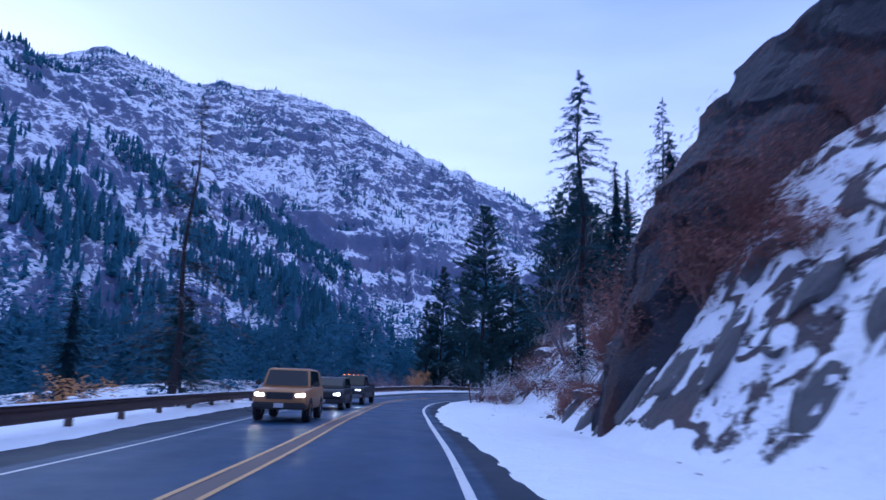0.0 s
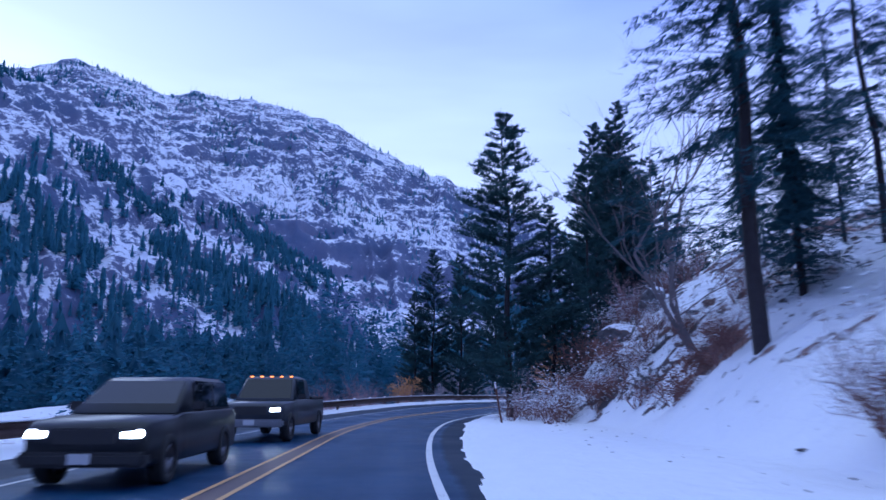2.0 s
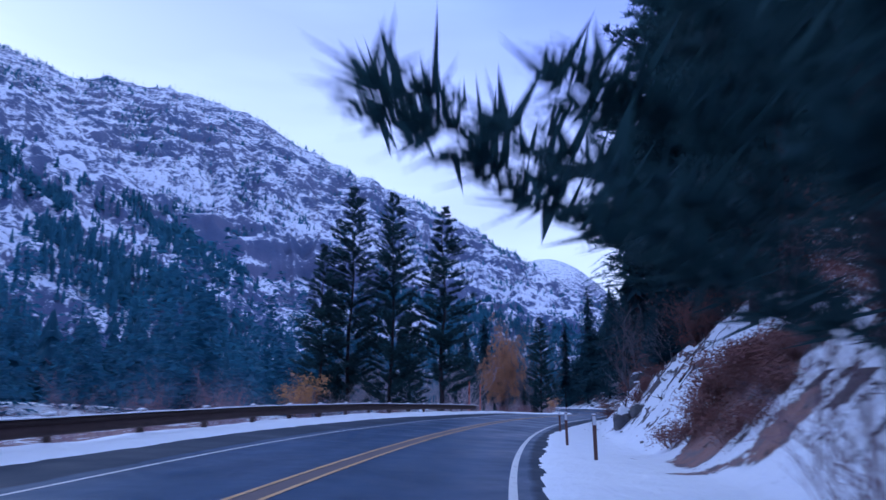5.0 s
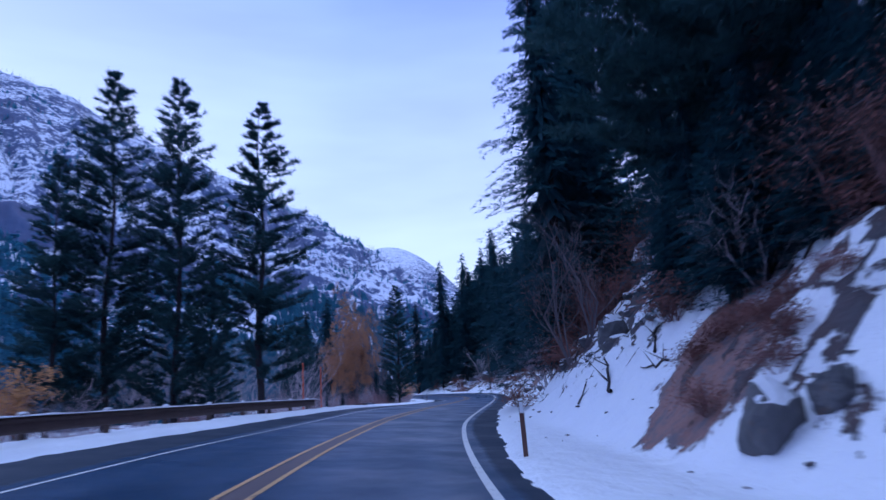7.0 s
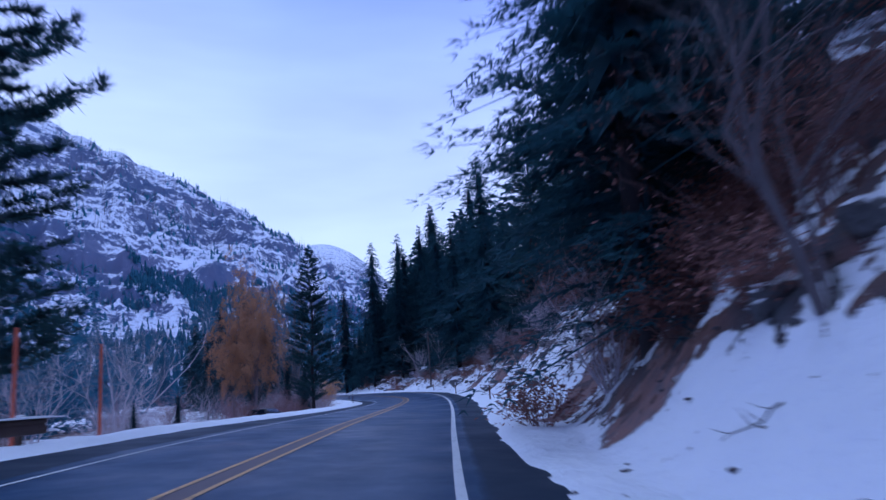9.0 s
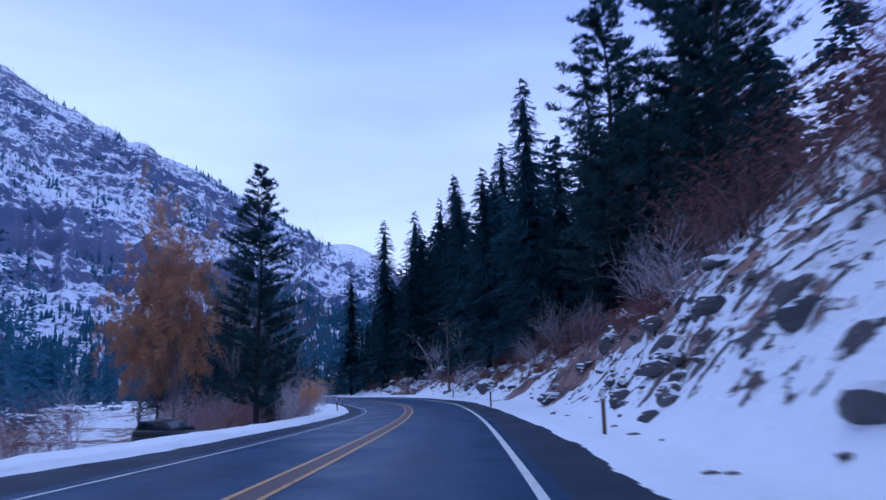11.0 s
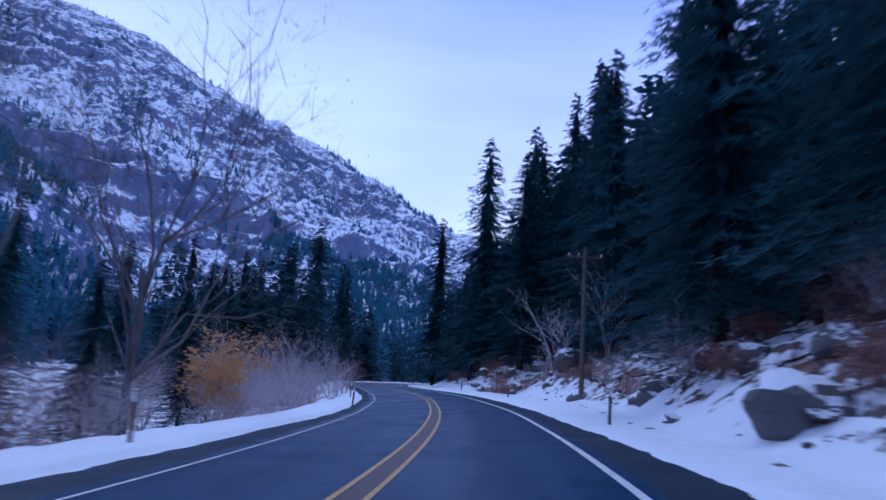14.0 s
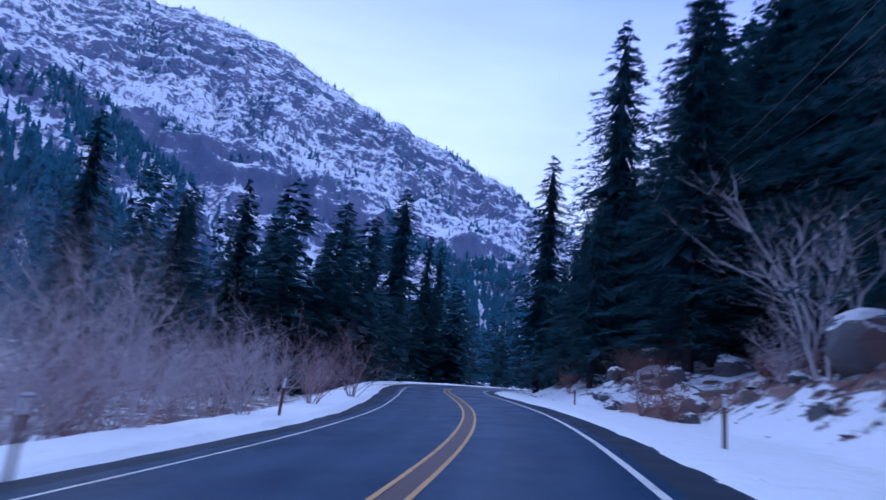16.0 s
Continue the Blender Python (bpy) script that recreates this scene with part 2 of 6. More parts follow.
def upward(nt):
    g = nt.nodes.new("ShaderNodeNewGeometry")
    sp = nt.nodes.new("ShaderNodeSeparateXYZ")
    nt.links.new(g.outputs["Normal"], sp.inputs["Vector"])
    return sp.outputs["Z"]


def plain(name, col, rough=0.6, metal=0.0, vary=0.25, scale=3.0, relief=0.0):
    def build(nt, p):
        n = tex_noise(nt, scale)
        dark = tuple(c * (1 - vary) for c in col)
        nt.links.new(mix(nt, n, dark, tuple(min(1, c * (1 + vary)) for c in col)), p.inputs["Base Color"])
        p.inputs["Roughness"].default_value, p.inputs["Metallic"].default_value = rough, metal
        if relief:
            bump(nt, p, tex_noise(nt, scale * 6), 0.6, relief)
    return material(name, build)


def build_asphalt(nt, p):
    big, fine = tex_noise(nt, 0.25, 4), tex_noise(nt, 40, 3)
    col = mix(nt, ramp(nt, big, grey(0.35, 0.65)), (0.0045, 0.026, 0.068), (0.010, 0.041, 0.100))
    col = mix(nt, ramp(nt, fine, grey(0.4, 0.75)), col, (0.016, 0.047, 0.108))
    worn = nt.nodes.new("ShaderNodeAttribute")
    worn.attribute_name = "worn"
    streaks = tex_noise(nt, 0.6, 5, 0.7)
    streaky = mathn(nt, "MULTIPLY", worn.outputs["Fac"], mathn(nt, "MULTIPLY", streaks, 0.75))
    col = mix(nt, streaky, col, (0.036, 0.074, 0.150))
    verge = nt.nodes.new("ShaderNodeAttribute")
    verge.attribute_name = "verge"
    grit = ramp(nt, mathn(nt, "ADD", verge.outputs["Fac"], mathn(nt, "MULTIPLY", mathn(nt, "SUBTRACT", tex_noise(nt, 0.9, 6, 0.7), 0.5), 0.9)), grey(0.35, 0.75))
    col = mix(nt, grit, col, mix(nt, fine, (0.012, 0.022, 0.040), (0.036, 0.048, 0.070)))
    nt.links.new(col, p.inputs["Base Color"])
    damp = ramp(nt, tex_noise(nt, 0.35, 5, 0.65), [(0.35, (0.30,) * 3), (0.65, (0.52,) * 3)])
    nt.links.new(mathn(nt, "ADD", damp, mathn(nt, "MULTIPLY", grit, 0.25)), p.inputs["Roughness"])
    p.inputs["Specular IOR Level"].default_value = 0.13
    bump(nt, p, fine, 0.3, 0.004)


def build_ground(nt, p):
    co = nt.nodes.new("ShaderNodeAttribute")
    co.attribute_name = "cover"
    snow = mix(nt, tex_noise(nt, 1.2), (0.78, 0.80, 0.84), (0.86, 0.87, 0.89))
    earth = mix(nt, tex_noise(nt, 0.5, 6), (0.18, 0.085, 0.068), (0.30, 0.175, 0.145))
    earth = mix(nt, ramp(nt, tex_noise(nt, 2.2, 7, 0.75), grey(0.48, 0.62)), earth, (0.125, 0.105, 0.115))
    # bare ground shows through thin snow
    gap = mathn(nt, "ADD", mathn(nt, "MULTIPLY", tex_noise(nt, 0.9, 7, 0.68), 0.75), mathn(nt, "MULTIPLY", tex_noise(nt, 0.16, 4), 0.35))
    thin = mathn(nt, "ADD", gap, mathn(nt, "SUBTRACT", co.outputs["Fac"], 0.5))
    slid = nt.nodes.new("ShaderNodeAttribute")
    slid.attribute_name = "earth"
    patch = ramp(nt, mathn(nt, "ADD", slid.outputs["Fac"], mathn(nt, "MULTIPLY", mathn(nt, "SUBTRACT", tex_noise(nt, 2.2, 8, 0.8), 0.5), 2.4)), grey(0.42, 0.52))
    mask = mathn(nt, "MAXIMUM", ramp(nt, thin, grey(0.60, 0.66)), patch)
    st = nt.nodes.new("ShaderNodeAttribute")
    st.attribute_name = "stone"
    stone = mix(nt, tex_noise(nt, 0.8, 6), (0.022, 0.024, 0.032), (0.068, 0.067, 0.078))
    stone = mix(nt, ramp(nt, tex_noise(nt, 0.45, 4), grey(0.55, 0.68)), stone, (0.085, 0.050, 0.040))
    rd = nt.nodes.new("ShaderNodeAttribute")
    rd.attribute_name = "red_soil"
    stone = mix(nt, mathn(nt, "MULTIPLY", rd.outputs["Fac"], ramp(nt, tex_noise(nt, 0.7, 5), grey(0.34, 0.56))), stone, (0.150, 0.062, 0.044))
    dusted = mathn(nt, "ADD", mathn(nt, "MULTIPLY", upward(nt), 0.55), mathn(nt, "MULTIPLY", tex_noise(nt, 2.6, 8, 0.8), 1.25))
    clear = mathn(nt, "SUBTRACT", mathn(nt, "MULTIPLY", st.outputs["Fac"], 1.24), dusted)
    bare = ramp(nt, clear, grey(0.02, 0.10))
    rg = nt.nodes.new("ShaderNodeAttribute")
    rg.attribute_name = "rough"
    clods = mathn(nt, "ADD", tex_noise(nt, 1.15, 6, 0.68), mathn(nt, "MULTIPLY", mathn(nt, "SUBTRACT", rg.outputs["Fac"], 1.0), 0.14))
    bare = mathn(nt, "MAXIMUM", bare, ramp(nt, clods, grey(0.56, 0.60)))
    col = mix(nt, mask, snow, earth)
    nt.links.new(mix(nt, bare, col, stone), p.inputs["Base Color"])
    mask = mathn(nt, "ADD", mask, bare)
    p.inputs["Roughness"].default_value = 0.75
    lumps = mathn(nt, "ADD", mathn(nt, "MULTIPLY", tex_noise(nt, 5, 5), 0.6), mathn(nt, "MULTIPLY", tex_noise(nt, 1.3, 4, 0.55), 1.6))
    bump(nt, p, mathn(nt, "ADD", lumps, mask), 0.8, 0.13)


def build_mountain(nt, p):
    fine = tex_noise(nt, 0.13, 6, 0.75)
    broken = tex_noise(nt, 0.030, 8, 0.74, (1, 1, 1.7))
    # the duller blue snow tone paints in shaded slopes
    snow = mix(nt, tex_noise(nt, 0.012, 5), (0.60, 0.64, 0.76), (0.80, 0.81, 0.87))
    # rock colour carries distance haze: grey pushed to a soft blue
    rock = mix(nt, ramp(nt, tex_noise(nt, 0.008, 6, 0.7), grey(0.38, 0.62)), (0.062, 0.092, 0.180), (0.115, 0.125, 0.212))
    rocky = nt.nodes.new("ShaderNodeAttribute")
    rocky.attribute_name = "rocky"
    keep = mathn(nt, "ADD", mathn(nt, "MULTIPLY", broken, 0.75), mathn(nt, "MULTIPLY", fine, 0.95))
    keep = mathn(nt, "ADD", keep, mathn(nt, "MULTIPLY", rocky.outputs["Fac"], 0.20))
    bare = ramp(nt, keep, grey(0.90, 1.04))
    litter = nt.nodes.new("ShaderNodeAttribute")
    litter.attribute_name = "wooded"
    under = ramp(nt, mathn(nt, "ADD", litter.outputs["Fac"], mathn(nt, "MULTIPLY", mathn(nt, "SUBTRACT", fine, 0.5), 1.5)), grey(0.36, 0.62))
    # litter below the far woods, its dark tone blued by painted haze
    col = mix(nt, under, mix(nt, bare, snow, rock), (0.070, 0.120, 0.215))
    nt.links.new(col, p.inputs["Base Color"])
    p.inputs["Roughness"].default_value = 0.9
    bump(nt, p, mathn(nt, "ADD", broken, mathn(nt, "MULTIPLY", fine, 0.5)), 0.6, 5.0)


def build_rock(nt, p):
    n = tex_noise(nt, 0.35, 7, 0.65)
    crack = node(nt, "ShaderNodeTexVoronoi", Scale=0.6)
    crack.feature = "DISTANCE_TO_EDGE"
    col = mix(nt, n, (0.05, 0.05, 0.058), (0.17, 0.165, 0.17))
    col = mix(nt, ramp(nt, tex_noise(nt, 1.5, 6), grey(0.58, 0.72)), col, (0.16, 0.11, 0.085))
    snow = ramp(nt, mathn(nt, "ADD", upward(nt), mathn(nt, "MULTIPLY", tex_noise(nt, 1.6, 5), 0.7)), grey(0.98, 1.10))
    nt.links.new(mix(nt, snow, col, (0.80, 0.81, 0.85)), p.inputs["Base Color"])
    p.inputs["Roughness"].default_value = 0.8
    bump(nt, p, mathn(nt, "ADD", n, tex_noise(nt, 4, 6)), 0.8, 0.18)


def build_needles(dark, light, frost):
    def build(nt, p):
        col = mix(nt, tex_noise(nt, 0.6, 4), dark, light)
        col = mix(nt, random_fac(nt, 0.55), col, tuple(c * 0.6 for c in dark))
        if frost:
            f = ramp(nt, mathn(nt, "ADD", mathn(nt, "MULTIPLY", upward(nt), 0.5), tex_noise(nt, 1.3, 5)), grey(1.02 - frost, 1.22 - frost))
            col = mix(nt, f, col, (0.7, 0.72, 0.76))
        nt.links.new(col, p.inputs["Base Color"])
        p.inputs["Roughness"].default_value = 0.7
        p.inputs["Specular IOR Level"].default_value = 0.2
        # thin sprays let some light through
        thin = nt.nodes.new("ShaderNodeBsdfTranslucent")
        nt.links.new(col, thin.inputs["Color"])
        both = nt.nodes.new("ShaderNodeMixShader")
        both.inputs[0].default_value = 0.5
        nt.links.new(p.outputs[0], both.inputs[1])
        nt.links.new(thin.outputs[0], both.inputs[2])
        nt.links.new(both.outputs[0], nt.nodes["Material Output"].inputs["Surface"])
    return build


def random_fac(nt, amount):
    o = nt.nodes.new("ShaderNodeObjectInfo")
    return mathn(nt, "MULTIPLY", o.outputs["Random"], amount)


ASPHALT = material("asphalt", build_asphalt)
GROUND = material("snowy_ground", build_ground)
MOUNTAIN = material("hazed_snow_rock", build_mountain)
ROCK = material("granite", build_rock)
FIR = material("fir_needles", build_needles((0.028, 0.080, 0.108), (0.060, 0.124, 0.144), 0))
PINE = material("pine_needles", build_needles((0.034, 0.080, 0.094), (0.070, 0.130, 0.128), 0))
# distance haze is mixed into these needle colours, paler and bluer farther off
HAZED_FIR = material("hazed_needles", build_needles((0.046, 0.140, 0.212), (0.082, 0.212, 0.298), 0))
HAZIER_FIR = material("hazier_needles", build_needles((0.066, 0.195, 0.285), (0.106, 0.272, 0.372), 0))
DEAD_NEEDLES = plain("dead_needles", (0.070, 0.066, 0.066), 0.9, vary=0.4, scale=2)
BARK = plain("bark", (0.032, 0.027, 0.031), 0.9, vary=0.5, scale=6, relief=0.03)
def build_worn(col):
    def build(nt, p):
        gone = ramp(nt, tex_noise(nt, 3.0, 8, 0.8), grey(0.54, 0.68))
        nt.links.new(mix(nt, gone, col, (0.06, 0.06, 0.065)), p.inputs["Base Color"])
        p.inputs["Roughness"].default_value = 0.6
    return build


WHITE_LINE = material("white_paint", build_worn((0.66, 0.66, 0.64)))
YELLOW_LINE = material("yellow_paint", build_worn((0.52, 0.31, 0.11)))
DARK_STRIP = plain("sealed_asphalt", (0.070, 0.040, 0.030), 0.55, vary=0.4, scale=3)


# ---- building helpers ----
def mesh_of(name, verts, faces, mat, smooth=False):
    me = bpy.data.meshes.new(name)
    me.from_pydata([tuple(map(float, p)) for p in verts], [], [tuple(map(int, f)) for f in faces])
    me.materials.append(mat)
    if smooth:
        me.shade_smooth()
    return me


def part(name, me, parent=None, label=""):
    ob = new(name, me)
    if parent is not None:
        ob.parent = parent
    return tagged(ob, label=label)


def grid_faces(rows, cols):
    i = np.arange(rows - 1)[:, None] * cols + np.arange(cols - 1)[None]
    return np.stack([i, i + 1, i + cols + 1, i + cols], -1).reshape(-1, 4)


def ribbon(name, s, v, z, mat, smooth=True):
    """A sheet over the rows s and columns v (arrays of one shape)."""
    x, y = place_xy(s, v)
    me = mesh_of(name, np.stack([x, y, z], -1).reshape(-1, 3), grid_faces(*s.shape)[:, ::-1], mat, smooth)
    return me


# ---- ground and road ----
def build_ground_sheet():
    s = np.concatenate([np.arange(-44, 0, 1.2), np.arange(0, 66, 0.4), np.arange(66, 250, 0.34), np.arange(250, 262, 1.0), np.arange(262, 430, 2.0)])
    v = np.concatenate([np.linspace(-75, -16, 16), np.linspace(-14, -6.8, 10), np.linspace(-6.6, -3.7, 25), [-3.0, 0, 3.0],
                        np.linspace(3.2, 5.9, 27), np.linspace(6.1, 13, 32), np.linspace(13.5, 22, 16), np.linspace(24, 120, 18)])
    S, V = np.meshgrid(s, v, indexing="ij")
    Z = ground_z(S, V)
    me = ribbon("ground", S, V, Z, GROUND)
    toe = along(S, TOE)
    cover = 0.08 + (along(S, SOIL) - 0.08) * bump01(V, toe + 0.2, toe + 3) + 0.15 * bump01(V, toe + 11, toe + 15) + 0.45 * bump01(-V, 7.3, 8.5)
    cover += 0.18 * fbm(S * 0.05, V * 0.05, 3, 77) * (bump01(V, toe, toe + 3) + bump01(-V, 7, 10))
    a = me.attributes.new("cover", "FLOAT", "POINT")
    a.data.foreach_set("value", cover.reshape(-1).astype(np.float32))
    me.attributes.new("stone", "FLOAT", "POINT").data.foreach_set("value", (ribs(S, V) * bump01(V, toe + 0.2, toe + 0.85 * along(S, CLEAR))).reshape(-1).astype(np.float32))
    me.attributes.new("rough", "FLOAT", "POINT").data.foreach_set("value", (along(S, RIBBED) * bump01(V, toe + 0.2, toe + along(S, CLEAR))).reshape(-1).astype(np.float32))
    me.attributes.new("earth", "FLOAT", "POINT").data.foreach_set("value", earth(S, V).reshape(-1).astype(np.float32))
    me.attributes.new("red_soil", "FLOAT", "POINT").data.foreach_set("value", along(S, RED).reshape(-1).astype(np.float32))
    return tagged(new("ground", me), "snow-covered roadside ground with bare earth showing through", "ground", kind="structure")


build_ground_sheet()


MIDDLE = [(-45, 0.0), (10, 0.05), (30, 0.3), (42, 0.2), (52, -0.5), (65, -1.0), (80, -0.3), (88, -0.02), (101, 0.12), (112, -0.25), (124, -0.7), (142, -0.8), (161, -0.38), (177, -0.15), (197, 0.0), (215, 0.12), (240, -0.15), (270, 0.0), (430, 0.0)]
RIGHT_LINE = [(-45, 3.5), (10, 3.54), (28, 3.65), (44, 3.25), (53, 3.0), (64, 2.8), (81, 3.4), (89, 3.6), (99, 3.65), (107, 3.5), (114, 3.18), (123, 3.0), (141, 3.1), (161, 3.42), (187, 3.6), (200, 3.8), (215, 3.75), (228, 3.66), (243, 3.3), (280, 3.5), (430, 3.5)]
LEFT_LINE = [(-45, -3.1), (15, -2.95), (33, -3.1), (50, -3.75), (62, -3.8), (82, -3.7), (90, -3.45), (101, -3.2), (114, -3.2), (122, -3.4), (131, -4.1), (141, -3.9), (161, -3.35), (195, -3.25), (215, -3.65), (226, -4.0), (241, -4.3), (260, -4.2), (290, -3.6), (430, -3.5)]


def build_road():
    s = np.arange(-44, 425, 1.0)
    w = np.linspace(0, 1, 57)
    edge = along(s, EDGE) + 0.55
    ledge = along(s, LEDGE) + 0.55
    V = -ledge[:, None] + (edge + ledge)[:, None] * w[None]
    S = np.repeat(s[:, None], len(w), 1)
    me = ribbon("road", S, V, road_z(S, V), ASPHALT)
    mid = along(S, MIDDLE)
    right, left = (along(S, RIGHT_LINE) + mid) / 2, (along(S, LEFT_LINE) + mid) / 2
    worn = sum(np.exp(-((V - c - off) / 0.34) ** 2) for c in (right, left) for off in (-0.85, 0.85))
    me.attributes.new("worn", "FLOAT", "POINT").data.foreach_set("value", worn.reshape(-1).astype(np.float32))
    verge = bump01(V - along(S, RIGHT_LINE), 0.1, 0.55) + bump01(along(S, LEFT_LINE) - V, 0.1, 0.7)
    me.attributes.new("verge", "FLOAT", "POINT").data.foreach_set("value", verge.reshape(-1).astype(np.float32))
    return tagged(new("road", me), "damp dark grey asphalt road curving through the canyon", "road", kind="structure")


build_road()


def marking(name, line, off, width, mat, label, lift=0.006):
    s = np.arange(-44, 420, 1.0)
    mid = np.convolve(np.pad(along(s, line), 5, mode="edge"), np.ones(11) / 11, "valid") + off
    V = np.stack([mid - width / 2, mid + width / 2], 1)
    S = np.repeat(s[:, None], 2, 1)
    tagged(new(name, ribbon(name, S, V, road_z(S, V) + lift, mat)), label, "road marking", kind="structure")


marking("edge_line", RIGHT_LINE, 0, 0.15, WHITE_LINE, "worn white edge line painted on asphalt")
marking("edge_line", LEFT_LINE, 0, 0.085, WHITE_LINE, "worn white edge line painted on asphalt")
marking("rumble_strip", MIDDLE, 0, 0.34, DARK_STRIP, "dark sealed strip between the yellow centre lines", 0.004)
marking("centre_line", MIDDLE, 0.23, 0.095, YELLOW_LINE, "worn yellow centre line painted on asphalt", 0.008)
marking("centre_line", MIDDLE, -0.23, 0.095, YELLOW_LINE, "worn yellow centre line painted on asphalt", 0.008)

# ---- far country: a sheet round the valley, out to the horizon ----
HUB = np.array([16.0, 120.0])
RIDGE = [(-180, 0.28), (-100, 0.35), (-60, 0.42), (-42, 0.425), (-38, 0.419), (-36, 0.421), (-33, 0.442), (-30.2, 0.463), (-28, 0.456), (-25.4, 0.446), (-23.4, 0.437), (-21, 0.447), (-18.6, 0.442),
         (-15.3, 0.446), (-11.5, 0.434), (-8.6, 0.419), (-4.6, 0.382), (-1.7, 0.355), (1.7, 0.332), (5.4, 0.303), (10.3, 0.259), (13.2, 0.227), (14.5, 0.216), (15.6, 0.203), (20, 0.146), (25, 0.10), (32, 0.13), (60, 0.25), (120, 0.35), (180, 0.28)]
REACH = [(-180, 1500), (-60, 1680), (-30, 1780), (-10, 1740), (10, 1600), (20, 1450), (60, 1200), (180, 1500)]
FACE = [(0, 0), (0.3, 0.20), (0.39, 0.33), (0.44, 0.37), (0.49, 0.385), (0.62, 0.53), (0.85, 0.82), (1.0, 1.0), (1.15, 0.9), (2.0, 0.2)]
SPUR = [(-1100, 830, 620), (-460, 820, 360), (-350, 860, 330), (-285, 840, 272), (-208, 800, 200), (-156, 780, 160), (-105, 755, 112), (-68, 745, 62), (-10, 750, 5), (60, 760, -20)]


def country_z(x, y):
    dx, dy = x - HUB[0], y - HUB[1]
    r, az = np.hypot(dx, dy), np.degrees(np.arctan2(dx, dy))
    crest, reach = along(az, RIDGE), along(az, REACH)
    crest = 1.01 * crest + 0.006 * fbm(az * 0.8, az * 0, 4, 40)
    foot = 620.0
    t = (r - foot) / (reach - foot)
    z = along(np.clip(t, 0, 2), FACE) * crest * reach
    slope = bump01(t, 0.02, 0.3)
    hold = slope * (1 - 0.85 * bump01(np.abs(t - 1), 0.22, 0.0))
    # long ribs and gullies that run down the face, broken by crags
    warp = 2.2 * fbm(az * 0.12, r * 0.0022, 3, 51)
    rib = 1 - 2 * np.abs(fbm(az * 0.24 + warp, r * 0.0011, 3, 52))
    crag = 1 - 2 * np.abs(fbm(x * 0.011, y * 0.011, 4, 50))
    z = z + hold * (24 * rib * bump01(t, 0.1, 0.6) + 24 * crag + 10 * fbm(x * 0.03, y * 0.03, 4, 60, 0.6))
    # uneven ledges of rock
    for high, seed in ((52.0, 63), (19.0, 64)):
        lay = z / high + 0.9 * fbm(x * 0.0035, y * 0.0035, 3, seed) + 0.25 * fbm(x * 0.02, y * 0.02, 3, seed + 5)
        part_way = lay - np.floor(lay)
        z = z + hold * high * 0.26 * (bump01(part_way, 0.50, 0.92) - part_way) * bump01(fbm(x * 0.006, y * 0.006, 3, seed + 9), -0.45, 0.25)
    # the long hill far down the valley
    hill = 900 * np.exp(-((az - 16.5) / 9.5) ** 2) * bump01(r, 2900, 4300)
    z = np.maximum(z, hill * (r > 2600))
    # wooded spur on the near side
    sx, sy, sz = (np.array([p[k] for p in SPUR], float) for k in range(3))
    cy, cz = np.interp(x, sx, sy), np.interp(x, sx, sz)
    rough = 26 * fbm(x * 0.012, y * 0.012, 5, 70) + 12 * (1 - 2 * np.abs(fbm(x * 0.03 + y * 0.012, y * 0.022, 4, 71)))
    spur = cz - np.where(y < cy, 0.50 * (cy - y), 0.55 * (y - cy)) + rough * bump01(cz, 10, 80)
    z = np.where(x < 60, np.maximum(z, spur), z)
    return z - 9.0 * (1 - bump01(r, 60, 500)) - 1.0


def wooded(x, y):
    """How thickly conifers cover the slopes, 0 to 1."""
    z = country_z(x, y)
    dense = fbm(x * 0.010, y * 0.010, 4, 91) + 0.35 * fbm(x * 0.04, y * 0.04, 3, 95)
    line = 150 + 130 * fbm(x * 0.006, y * 0.006, 3, 92)
    low = bump01(dense - (-0.22 + 0.60 * bump01(z, line - 150, line + 100)), -0.10, 0.10)
    high = bump01(fbm(x * 0.006, y * 0.006, 4, 93) + 0.25 * fbm(x * 0.03, y * 0.03, 3, 96), 0.20, 0.38) * bump01(z, 150, 300)
    return low, np.maximum(low, high)


def gully(x, y):
    """Snowy strips that slant down across the spur, where few trees stand: 0 to 1."""
    z = country_z(x, y)
    strip = fbm((z + 0.55 * x) * 0.030, x * 0.008 + y * 0.004, 3, 97, 0.6)
    return bump01(strip, 0.02, 0.16) * bump01(z, 30, 70)


